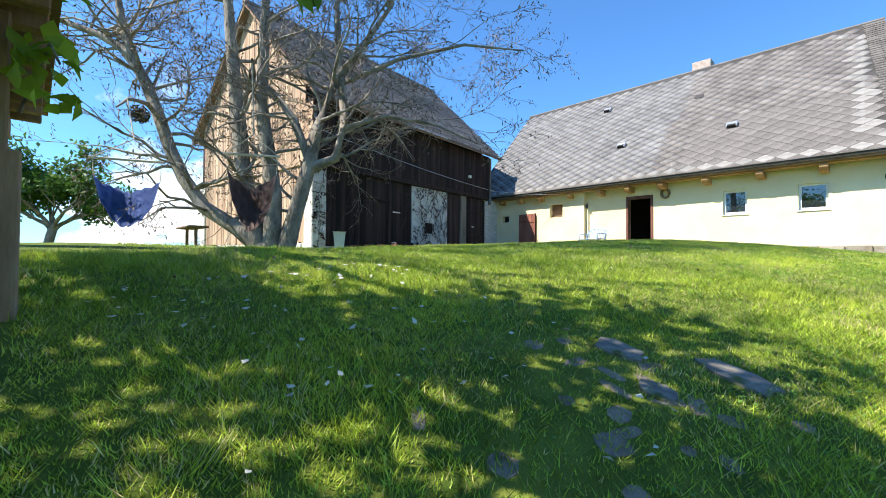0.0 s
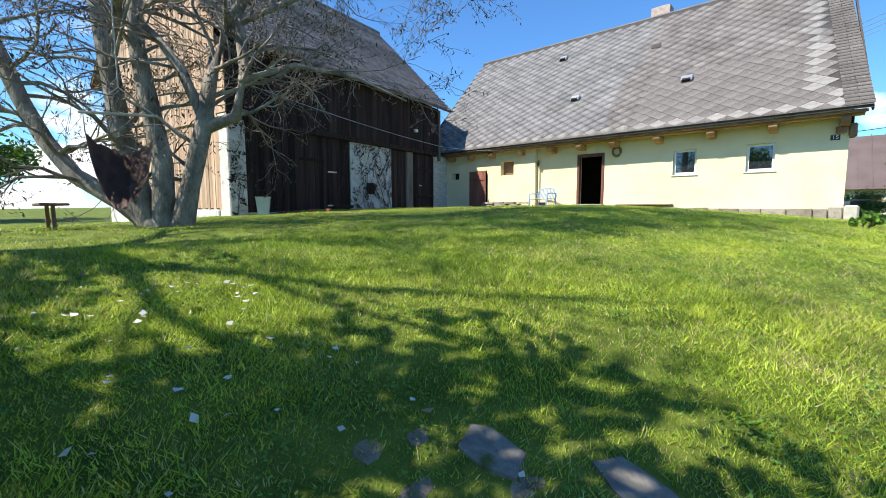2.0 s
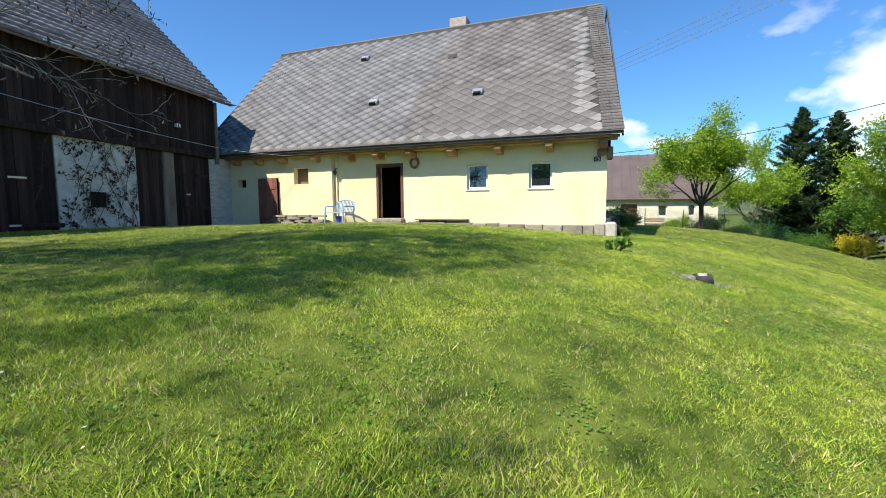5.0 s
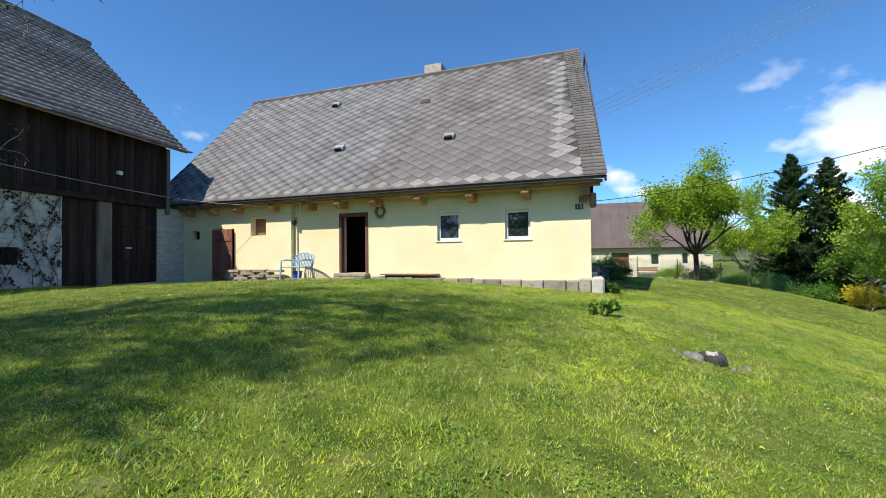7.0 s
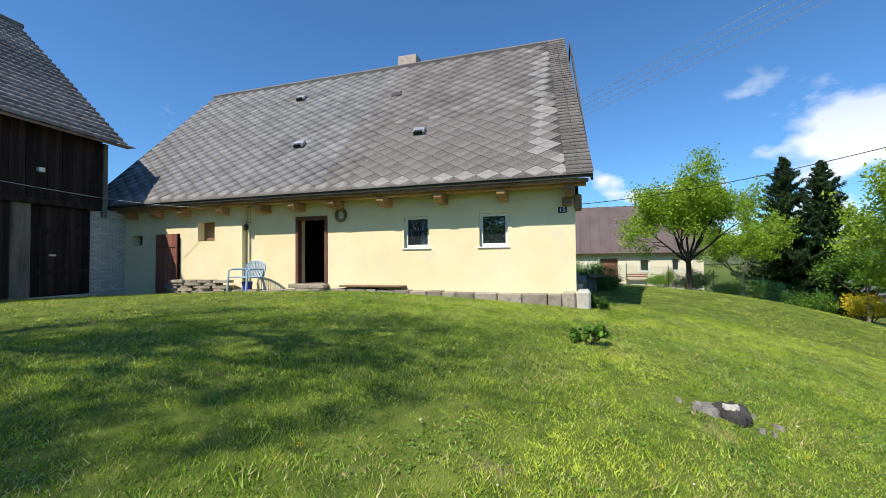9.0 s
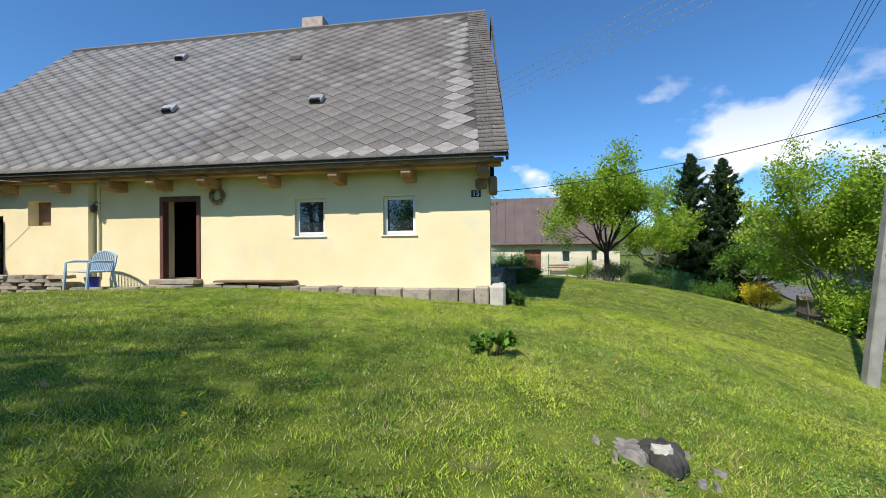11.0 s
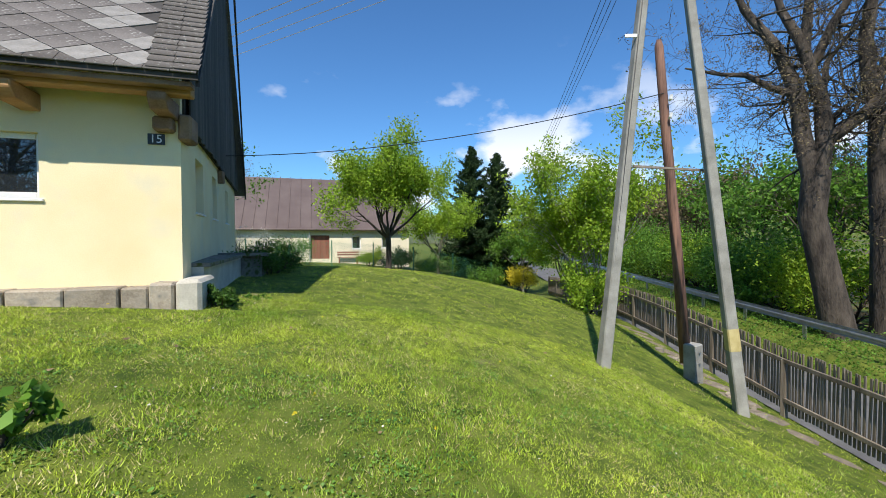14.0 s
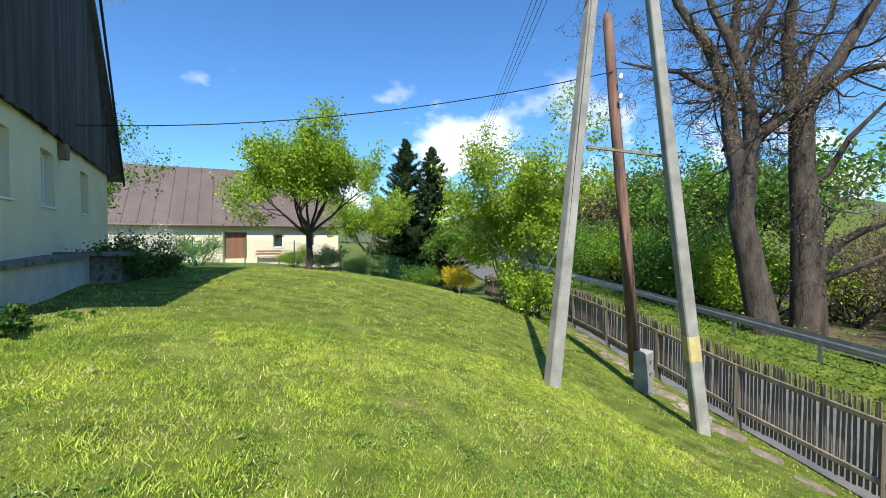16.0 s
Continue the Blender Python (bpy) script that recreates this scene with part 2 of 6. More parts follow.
M_REDDOOR = material("red_brown_door", (0.2, 0.06, 0.04), (0.3, 0.12, 0.08), 0.7, 3, 0.4, 40, stretch=(1, 1, 0.15), rand=0.15)
# near-black: the unlit depth of rooms, holes and board gaps, put into colour
M_DARK = material("interior_shade", (0.012, 0.01, 0.009), (0.025, 0.02, 0.018), 0.95, 2, 0.1, 30)
M_BLACK = material("black_enamel", (0.012, 0.012, 0.012), (0.02, 0.02, 0.02), 0.35, 3, 0, 30)
M_PLASTIC = material("blue_grey_plastic", (0.3, 0.42, 0.55), (0.4, 0.52, 0.64), 0.4, 3, 0.05, 60)
M_BUCKET = material("blue_bucket", (0.02, 0.04, 0.4), (0.03, 0.06, 0.5), 0.35, 3, 0, 60)
M_BLUECLOTH = material("blue_cloth", (0.03, 0.075, 0.27), (0.06, 0.13, 0.4), 0.85, 6, 0.5, 200, sheen=0.2, trans=0.25)
M_BROWNCLOTH = material("brown_cloth", (0.07, 0.036, 0.032), (0.15, 0.085, 0.07), 0.85, 6, 0.5, 200, sheen=0.3)
M_ROPE = material("rope", (0.45, 0.4, 0.32), (0.6, 0.55, 0.46), 0.9, 20, 0.3, 100)
M_WIRE = material("black_wire", (0.02, 0.02, 0.02), (0.04, 0.04, 0.04), 0.5, 20, 0, 100)
M_PALEWIRE = material("pale_wire", (0.5, 0.5, 0.5), (0.62, 0.62, 0.62), 0.4, 20, 0, 100, metal=0.5)
M_POLEWOOD = material("tarred_pole", (0.05, 0.026, 0.022), (0.26, 0.14, 0.1), 0.85, 9, 0.6, 40, stretch=(1, 1, 0.1))
M_PICKET = material("weathered_picket", (0.1, 0.08, 0.06), (0.26, 0.22, 0.175), 0.9, 5, 0.5, 50, stretch=(1, 1, 0.12), rand=0.22)
M_SHEDWOOD = material("shed_timber", (0.2, 0.12, 0.07), (0.36, 0.25, 0.16), 0.85, 4, 0.5, 50, stretch=(1, 1, 0.15), rand=0.2)
M_HILL = material("far_wood", (0.05, 0.08, 0.03), (0.12, 0.13, 0.06), 0.95, 0.08, 0.8, 0.6, depth=2.0)
M_FIELD = material("far_field", (0.14, 0.2, 0.07), (0.2, 0.24, 0.1), 0.95, 0.02, 0, 0.3)
M_BRICK = material("painted_brick", (0.5, 0.49, 0.46), (0.68, 0.67, 0.64), 0.85, 6, 0.4, 40, rand=0.15, spots=((0.3, 0.17, 0.12), 7, 0.62, 0.72))
M_REDBRICK = material("chimney_brick", (0.3, 0.22, 0.18), (0.42, 0.36, 0.32), 0.9, 6, 0.4, 40, rand=0.2)
M_STUMP = material("ash_grey_wood", (0.13, 0.12, 0.105), (0.32, 0.295, 0.265), 0.95, 6, 0.8, 30)
M_CHAR = material("charred_wood", (0.02, 0.019, 0.018), (0.07, 0.065, 0.06), 0.95, 6, 0.8, 30)
M_TANK = material("pale_plastic", (0.5, 0.55, 0.56), (0.6, 0.65, 0.66), 0.5, 4, 0.1, 40)

glass = bpy.data.materials.new("window_glass")
glass.use_nodes = True
_p = glass.node_tree.nodes["Principled BSDF"]
_p.inputs["Base Color"].default_value = (0.02, 0.025, 0.03, 1)
_p.inputs["Roughness"].default_value = 0.02
_p.inputs["IOR"].default_value = 2.1
M_GLASS = glass


# ---- building helpers ----
def wm(ob):
    return (wm(ob.parent) @ ob.matrix_basis) if ob.parent else ob.matrix_basis.copy()


def thing(name, x, y, z, label="", category="", group="", kind="", rz=0.0):
    ob = new(name)
    ob.matrix_basis = pose(x, y, z, 0, 0, rz)
    ob.empty_display_size = 0.2
    return tagged(ob, label, category, group, kind)


def part(name, bm, mat, parent=None, label="", local=False, smooth=False, kind=""):
    """One mesh object from a bmesh in world coordinates (or the parent's own, if local)."""
    me = bpy.data.meshes.new(name)
    if parent is not None and not local:
        bm.transform(wm(parent).inverted())
    bm.normal_update()
    bm.to_mesh(me)
    bm.free()
    if smooth:
        me.polygons.foreach_set("use_smooth", [True] * len(me.polygons))
    me.materials.append(mat)
    ob = new(name, me)
    ob.parent = parent
    return tagged(ob, label, kind=kind)


def raw(name, verts, faces, mat, parent=None, label="", smooth=False, kind=""):
    me = bpy.data.meshes.new(name)
    v = np.asarray(verts, dtype=np.float32).reshape(-1, 3)
    if parent is not None:
        mi = np.array(wm(parent).inverted())
        v = v @ mi[:3, :3].T + mi[:3, 3]
    f = np.asarray(faces, dtype=np.int32)
    k = f.shape[1]
    me.vertices.add(len(v))
    me.vertices.foreach_set("co", v.astype(np.float32).ravel())
    me.loops.add(f.size)
    me.loops.foreach_set("vertex_index", f.ravel())
    me.polygons.add(len(f))
    me.polygons.foreach_set("loop_start", np.arange(len(f), dtype=np.int32) * k)
    if smooth:
        me.polygons.foreach_set("use_smooth", np.ones(len(f), dtype=bool))
    me.update(calc_edges=True)
    me.materials.append(mat)
    ob = new(name, me)
    ob.parent = parent
    return tagged(ob, label, kind=kind)


def box(bm, x0, x1, y0, y1, z0, z1, m=None, bevel=0.0):
    r = bmesh.ops.create_cube(bm, size=1.0)
    vs = r["verts"]
    t = Matrix.Translation(((x0 + x1) / 2, (y0 + y1) / 2, (z0 + z1) / 2)) @ Matrix.Diagonal((abs(x1 - x0), abs(y1 - y0), abs(z1 - z0), 1))
    bmesh.ops.transform(bm, matrix=(m @ t) if m else t, verts=vs)
    if bevel:
        es = list({e for v in vs for e in v.link_edges})
        bmesh.ops.bevel(bm, geom=es, offset=bevel, segments=1, affect="EDGES")
    return bm


def B(*a, **k):
    return box(bmesh.new(), *a, **k)


def prism(bm, pts, x0, x1, axis="x"):
    """A polygon in two coordinates drawn out along the third axis."""
    def at(u, v, w):
        return {"x": (w, u, v), "y": (u, w, v), "z": (u, v, w)}[axis]
    a = [bm.verts.new(at(u, v, x0)) for u, v in pts]
    b = [bm.verts.new(at(u, v, x1)) for u, v in pts]
    bm.faces.new(a[::-1])
    bm.faces.new(b)
    n = len(pts)
    for i in range(n):
        bm.faces.new((a[i], a[(i + 1) % n], b[(i + 1) % n], b[i]))
    bmesh.ops.recalc_face_normals(bm, faces=bm.faces)
    return bm


def tube(bm, pts, radii, sides=6):
    """A tapered tube along a line of points."""
    rings = []
    pts = [Vector(p) for p in pts]
    for i, p in enumerate(pts):
        d = (pts[min(i + 1, len(pts) - 1)] - pts[max(i - 1, 0)]).normalized()
        u = d.cross(Vector((0.31, 0.22, 0.92)) if abs(d.z) < 0.9 else Vector((1, 0.1, 0))).normalized()
        w = d.cross(u)
        r = radii[i] if hasattr(radii, "__len__") else radii
        rings.append([bm.verts.new(p + (u * math.cos(k * math.tau / sides) + w * math.sin(k * math.tau / sides)) * r) for k in range(sides)])
    for a, b in zip(rings, rings[1:]):
        for k in range(sides):
            bm.faces.new((a[k], a[(k + 1) % sides], b[(k + 1) % sides], b[k]))
    bm.faces.new(rings[0][::-1])
    bm.faces.new(rings[-1])
    return bm


def sag(a, b, drop, n=14):
    a, b = Vector(a), Vector(b)
    return [a.lerp(b, i / n) - Vector((0, 0, drop * 4 * (i / n) * (1 - i / n))) for i in range(n + 1)]


def openings(bm, u0, u1, z0, z1, holes, f0, f1, place):
    """A wall panel of thickness f0..f1 with rectangular holes; place(u, f, z) gives the point."""
    us = sorted({u0, u1, *[h[0] for h in holes], *[h[1] for h in holes]})
    zs = sorted({z0, z1, *[h[2] for h in holes], *[h[3] for h in holes]})

    def solid(i, j):
        if not (0 <= i < len(us) - 1 and 0 <= j < len(zs) - 1):
            return False
        uc, zc = (us[i] + us[i + 1]) / 2, (zs[j] + zs[j + 1]) / 2
        return not any(h[0] < uc < h[1] and h[2] < zc < h[3] for h in holes)

    cache = {}

    def v(u, f, z):
        k = (u, f, z)
        if k not in cache:
            cache[k] = bm.verts.new(place(u, f, z))
        return cache[k]

    for i in range(len(us) - 1):
        for j in range(len(zs) - 1):
            if not solid(i, j):
                continue
            a, b, c, d = us[i], us[i + 1], zs[j], zs[j + 1]
            bm.faces.new((v(a, f0, c), v(b, f0, c), v(b, f0, d), v(a, f0, d)))
            bm.faces.new((v(a, f1, c), v(a, f1, d), v(b, f1, d), v(b, f1, c)))
            if not solid(i - 1, j):
                bm.faces.new((v(a, f0, c), v(a, f0, d), v(a, f1, d), v(a, f1, c)))
            if not solid(i + 1, j):
                bm.faces.new((v(b, f0, c), v(b, f1, c), v(b, f1, d), v(b, f0, d)))
            if not solid(i, j - 1):
                bm.faces.new((v(a, f0, c), v(a, f1, c), v(b, f1, c), v(b, f0, c)))
            if not solid(i, j + 1):
                bm.faces.new((v(a, f0, d), v(b, f0, d), v(b, f1, d), v(a, f1, d)))
    bmesh.ops.recalc_face_normals(bm, faces=bm.faces)
    return bm


# ---- ground ----
CENTRES = [(x, y) for x in (-12, -6, -2, 2, 6, 10) for y in (0, 4, 9, 14, 19, 26)]
HEIGHTS = [0.8, 0.216, -0.222, -0.097, -0.104, 0.261, -0.05, 0.354, 0.283, -0.009, 0.033, 0.395, 0.094, -0.073, 0.243, 0.209, 0.238, 0.101, 0.206, 0.302, 0.468, 0.111, 0.184, -0.507, -0.116, 0.148, -0.002, -0.019, 0.088, -0.354, -0.143, -0.174, 0.056, 0.441, 0.193, -0.108, -0.133, -0.204, -0.189, -0.659, 0.227]


def fence_x(y):
    return 12.15 + 0.335 * (y - 17.3)


def ground_z(x, y):
    """Height of the ground: a lawn crest that falls to the fence, the lane beyond it, fields far off."""
    x, y = np.asarray(x, dtype=float), np.asarray(y, dtype=float)
    yc, xc = np.clip(y, -12, 40), np.clip(x, -45, 40)
    u = xc - (-0.9 + 0.36 * yc - 0.0045 * yc * yc)
    sp = 1.5 * np.log1p(np.exp(np.clip(u / 1.5, -50, 50)))
    z = HEIGHTS[0] + HEIGHTS[1] * yc * 0.1 + HEIGHTS[2] * xc * 0.1 + HEIGHTS[3] * sp + HEIGHTS[4] * np.minimum(sp, 9) ** 2 * 0.1
    for h, (cx, cy) in zip(HEIGHTS[5:], CENTRES):
        z = z + h * np.exp(-((x - cx) ** 2 + (y - cy) ** 2) / 32.0)
    far = np.clip((y - 28) / 14, 0, 1)
    z = z - 0.6 * far * far * (3 - 2 * far)
    lane = np.clip((x - fence_x(y)) / 1.0, 0, 1)
    lane_z = -1.15 + 0.025 * (np.clip(y, 0, 60) - 17.3)
    verge = np.clip((x - fence_x(y) - 4.7) / 0.9, 0, 1)
    z = z - 0.14 * np.exp(-((x + 2.0) ** 2 + (y - 12.5) ** 2) / 32.0)
    z = z * (1 - lane) + (lane_z - 0.55 * (1 - verge)) * lane
    rise = np.clip((x - fence_x(y) - 14) / 25.0, 0, 3)
    z = z + (1 - lane) * 0.015 * np.sin(x * 2.3 + np.sin(y * 1.7)) * np.sin(y * 2.1)
    return z + lane * rise * rise * 0.9


def gz(x, y):
    return float(ground_z(x, y))


def grid_axis(lo, hi, near_lo, near_hi, step, grow=1.35):
    a = list(np.arange(near_lo, near_hi + 1e-6, step))
    s = step
    while a[-1] < hi:
        s *= grow
        a.append(min(a[-1] + s, hi))
    s = step
    while a[0] > lo:
        s *= grow
        a.insert(0, max(a[0] - s, lo))
    return np.array(a)


gx, gy = grid_axis(-1500, 1500, -16, 22, 0.25), grid_axis(-1500, 1500, -4, 40, 0.25)
GX, GY = np.meshgrid(gx, gy)
rng = np.random.default_rng(3)
GZ = ground_z(GX, GY) + rng.normal(0, 0.003, GX.shape)
nx, ny = len(gx), len(gy)
idx = np.arange(nx * ny).reshape(ny, nx)
quads = np.stack([idx[:-1, :-1], idx[:-1, 1:], idx[1:, 1:], idx[1:, :-1]], -1).reshape(-1, 4)
ground = raw("ground", np.stack([GX, GY, GZ], -1), quads, M_GROUND, smooth=True)
tagged(ground, "short green lawn on a bank with bare patches", "ground", kind="structure")

# ---- the farmhouse ----
EAVE_Y, EAVE_Z, RIDGE_Y, RIDGE_Z, BACK_Y = 19.09, 4.68, 24.6, 10.56, 30.1


def gable_x(y):
    return 1.74 - 0.09 * (y - 19.8)


house = thing("farmhouse", -6.0, 24.6, 1.6, "yellow rendered farmhouse with a steep grey slate roof", "house")
front_holes = [(-6.3, -5.2, 2.14, 4.14), (-2.773, -2.04, 3.13, 4.0), (-0.647, 0.093, 3.13, 4.0)]
part("front_wall", openings(bmesh.new(), -8.1, 1.74, 1.2, 4.95, front_holes, 19.8, 20.25, lambda u, f, z: (u, f, z)), M_YELLOW, house)
left_holes = [(-12.75, -12.3, 3.4, 3.72), (-11.65, -10.62, 1.75, 3.75), (-9.87, -9.18, 3.48, 4.1)]
part("side_wall", openings(bmesh.new(), -14.2, -8.1, 1.2, 4.95, left_holes, 19.58, 20.25, lambda u, f, z: (u, f, z)), M_YELLOW, house)
gable_holes = [(21.05, 21.95, 3.05, 3.98), (23.3, 24.05, 3.05, 3.98), (26.1, 26.85, 3.05, 3.98)]
part("gable_wall", openings(bmesh.new(), 20.25, 29.4, 1.0, 4.6, gable_holes, 0.0, -0.45, lambda u, f, z: (gable_x(u) + f, u, z)), M_YELLOW, house)
part("back_wall", B(-14.2, 0.85, 29.0, 29.4, 1.0, 4.9), M_YELLOW, house)
part("left_wall", B(-14.2, -13.9, 19.6, 29.0, 1.0, 4.9), M_YELLOW, house)
# near-black sheets stand in for the unlit rooms behind the openings
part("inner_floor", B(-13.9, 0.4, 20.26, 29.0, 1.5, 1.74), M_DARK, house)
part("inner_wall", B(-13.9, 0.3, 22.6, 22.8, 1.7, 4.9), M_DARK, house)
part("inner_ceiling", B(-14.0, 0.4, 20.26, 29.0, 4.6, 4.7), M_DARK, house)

# plinth of the front: sandstone blocks
px = -4.9
prng = random.Random(5)
while px < 1.3:
    w = prng.uniform(0.32, 0.62)
    part("plinth_block", B(px, min(px + w, 1.42) - 0.02, 19.46 + prng.uniform(-0.02, 0.03), 19.85, 1.2, 2.03 - 0.09 * (px + 4.9) / 6.3 + prng.uniform(-0.02, 0.01), bevel=0.02), M_STONE, house)
    px += w
part("corner_block", B(1.42, 1.72, 19.44, 20.3, 1.0, 2.0, bevel=0.03), M_STONE, house)
part("corner_block", B(1.74, 2.06, 19.42, 20.3, 1.0, 2.04, bevel=0.05), M_PLASTER, house)
part("gable_plinth", prism(bmesh.new(), [(20.3, 0.9), (20.3, 2.16), (28.9, 2.2), (28.9, 0.9)], 0.6, 1.9, "x"), M_PLASTER, house)
part("sill_plank", B(-4.6, -2.7, 19.42, 19.79, 2.075, 2.12, bevel=0.01), M_OLDBEAM, house)

part("plinth_ledge", prism(bmesh.new(), [(20.3, 2.16), (20.3, 2.22), (23.4, 2.24), (23.4, 2.18)], 1.2, 1.99, "x"), M_STEP, house)
cellar = thing("cellar_cover", 2.1, 24.9, gz(2.1, 24.9), "dark mossy slab sloping over a cellar hatch", "slab")
part("slab", prism(bmesh.new(), [(23.6, 2.2), (23.6, 2.28), (26.6, 2.05), (26.6, 1.97)], 1.45, 2.5, "x"), M_STEP, cellar)
part("cheek", prism(bmesh.new(), [(23.75, 1.0), (23.75, 2.19), (26.5, 1.97), (26.5, 1.0)], 1.5, 2.35, "x"), M_STEP, cellar)

# roof: two slopes as slabs
def roof_slab(y0, z0, y1, z1, xa0, xb0, xa1, xb1, t):
    bm = bmesh.new()
    n = Vector((0, -(z1 - z0), (y1 - y0))).normalized()
    if n.z < 0:
        n = -n
    lo = [bm.verts.new(Vector(p)) for p in ((xa0, y0, z0), (xb0, y0, z0), (xb1, y1, z1), (xa1, y1, z1))]
    hi = [bm.verts.new(v.co + n * t) for v in lo]
    bm.faces.new(lo[::-1])
    bm.faces.new(hi)
    for i in range(4):
        bm.faces.new((lo[i], lo[(i + 1) % 4], hi[(i + 1) % 4], hi[i]))
    bmesh.ops.recalc_face_normals(bm, faces=bm.faces)
    return bm


roof = part("roof", roof_slab(EAVE_Y, EAVE_Z, RIDGE_Y, RIDGE_Z, -14.6, 2.14, -14.35, 1.42, 0.06), M_JOINT, house)
part("roof_back", roof_slab(BACK_Y, EAVE_Z - 0.5, RIDGE_Y, RIDGE_Z, -14.6, 1.15, -14.35, 1.42, 0.08), M_SLATE, house)
part("ridge_cap", tube(bmesh.new(), [(-14.4, RIDGE_Y, RIDGE_Z + 0.04), (1.45, RIDGE_Y, RIDGE_Z + 0.05)], 0.1, 6), M_SLATE, house)
part("chimney", B(-5.1, -4.3, 24.75, 25.4, 10.0, 11.15, bevel=0.02), M_REDBRICK, house)

# slates: diamonds laid on the front slope, with rows of plain slates along the verge
SLOPE = Vector((0, RIDGE_Y - EAVE_Y, RIDGE_Z - EAVE_Z))
SLEN = SLOPE.length
SLOPE.normalize()
SNORM = Vector((0, -SLOPE.z, SLOPE.y))
DW, DH = 0.58, 0.43


def verge_x(v):
    return 2.14 - 0.72 * v / SLEN


def diamond_bm():
    bm = bmesh.new()
    pts = ((0, -DH / 2, 0.011), (DW / 2, 0, 0.008), (0, DH / 2, 0.004), (-DW / 2, 0, 0.008))
    k = 0.98
    top = [bm.verts.new(Vector((x * k, 0, 0)) + SLOPE * (y * k) + SNORM * h) for x, y, h in pts]
    low = [bm.verts.new(v.co - SNORM * 0.012) for v in top]
    bm.faces.new(top)
    for i in range(4):
        bm.faces.new((low[i], low[(i + 1) % 4], top[(i + 1) % 4], top[i]))
    return bm


_dm = diamond_bm()
DIAMOND = [tuple(v.co) for v in _dm.verts]
DFACES = [[v.index for v in f.verts] for f in (_dm.verts.index_update() or _dm.faces)]
diamond_me = {}
for nm, mt in (("slate", M_SLATE), ("pale_slate", M_PALESLATE)):
    me = bpy.data.meshes.new(nm)
    _dm.to_mesh(me)
    me.materials.append(mt)
    diamond_me[nm] = me
_dm.free()
house_inv = wm(house).inverted()
rest_v, rest_f, old_v, old_f, pale_v, pale_f, slate_jobs = [], [], [], [], [], [], []
srng = random.Random(11)
for j in range(1, int(SLEN / (DH / 2))):
    v = j * DH / 2
    for i in range(-26, 5):
        u = i * DW + (j % 2) * DW / 2
        if u < -14.3 or u > verge_x(v) - 0.62:
            continue
        pale = (j == 1 and u > -13) or (verge_x(v) - 0.62 - u < DW * 0.98 and (j % 2 == 1 or srng.random() < 0.25))
        if not pale and srng.random() < 0.006:
            pale = True
        tilt = srng.uniform(-0.002, 0.003)
        c = Vector((u, EAVE_Y, EAVE_Z)) + SLOPE * v + SNORM * (0.066 + tilt)
        if u > -4.2 and v < 3.3 and len(slate_jobs) < 290:
            slate_jobs.append((c, pale))
        else:
            vs, fs = (pale_v, pale_f) if pale else (old_v, old_f) if u < -5.3 + 0.08 * v + srng.uniform(-0.1, 0.1) else (rest_v, rest_f)
            o = len(vs)
            vs.extend([(c.x + p[0], c.y + p[1], c.z + p[2]) for p in DIAMOND])
            fs.extend([[o + k for k in f] for f in DFACES])
raw("slate_field", rest_v, rest_f, M_SLATE, roof, kind="stuff", label="joined grey diamond slates")
raw("old_slate_field", old_v, old_f, M_OLDSLATE, roof, kind="stuff", label="joined paler weathered diamond slates")
raw("pale_slate_field", pale_v, pale_f, M_PALESLATE, roof, kind="stuff", label="joined pale diamond slates")
vv, vf = [], []
k = 0
while k * 0.16 < SLEN - 0.1:
    v0 = k * 0.16
    for s in range(2):
        x1 = verge_x(v0) + 0.02 - s * 0.3
        x0 = x1 - 0.292
        jit = srng.uniform(0, 0.01)
        a = Vector((0, EAVE_Y, EAVE_Z)) + SLOPE * v0 + SNORM * (0.095 + jit)
        b = Vector((0, EAVE_Y, EAVE_Z)) + SLOPE * (v0 + 0.2) + SNORM * 0.078
        lo = a - SNORM * 0.016
        o = len(vv)
        vv += [(x0, a.y, a.z), (x1, a.y, a.z), (x1, b.y, b.z), (x0, b.y, b.z), (x0, lo.y, lo.z), (x1, lo.y, lo.z)]
        vf += [(o, o + 1, o + 2, o + 3), (o + 4, o + 5, o + 1, o), (o + 5, o + 2, o + 2, o + 1)]
    k += 1
vf = [f for f in vf if len(set(f)) == 4]
raw("verge_strip", vv, vf, M_SLATE, roof, kind="stuff", label="joined plain slates along the verge")
for c, pale in slate_jobs:
    o = new("slate", diamond_me["pale_slate" if pale else "slate"])
    o.parent = roof
    o.matrix_basis = house_inv @ Matrix.Translation(c)
# grey-brown slate edge, with the eave's shade put into its dark colour
part("eave_shaded_board", B(-14.6, 2.14, EAVE_Y - 0.03, EAVE_Y, EAVE_Z - 0.05, EAVE_Z + 0.05), M_JOINT, house)
ev, ef = [], []
for k in range(56):
    x0 = -14.55 + k * 0.298
    a = Vector((0, EAVE_Y, EAVE_Z)) - SLOPE * 0.03 + SNORM * (0.075 + srng.uniform(0, 0.005))
    bb = Vector((0, EAVE_Y, EAVE_Z)) + SLOPE * 0.26 + SNORM * 0.063
    lo = a - SNORM * 0.02
    o = len(ev)
    ev += [(x0, a.y, a.z), (x0 + 0.29, a.y, a.z), (x0 + 0.29, bb.y, bb.z), (x0, bb.y, bb.z), (x0, lo.y, lo.z), (x0 + 0.29, lo.y, lo.z)]
    ef += [(o, o + 1, o + 2, o + 3), (o + 4, o + 5, o + 1, o)]
raw("eave_course", ev, ef, M_SLATE, roof, kind="stuff", label="joined plain slates along the eave")
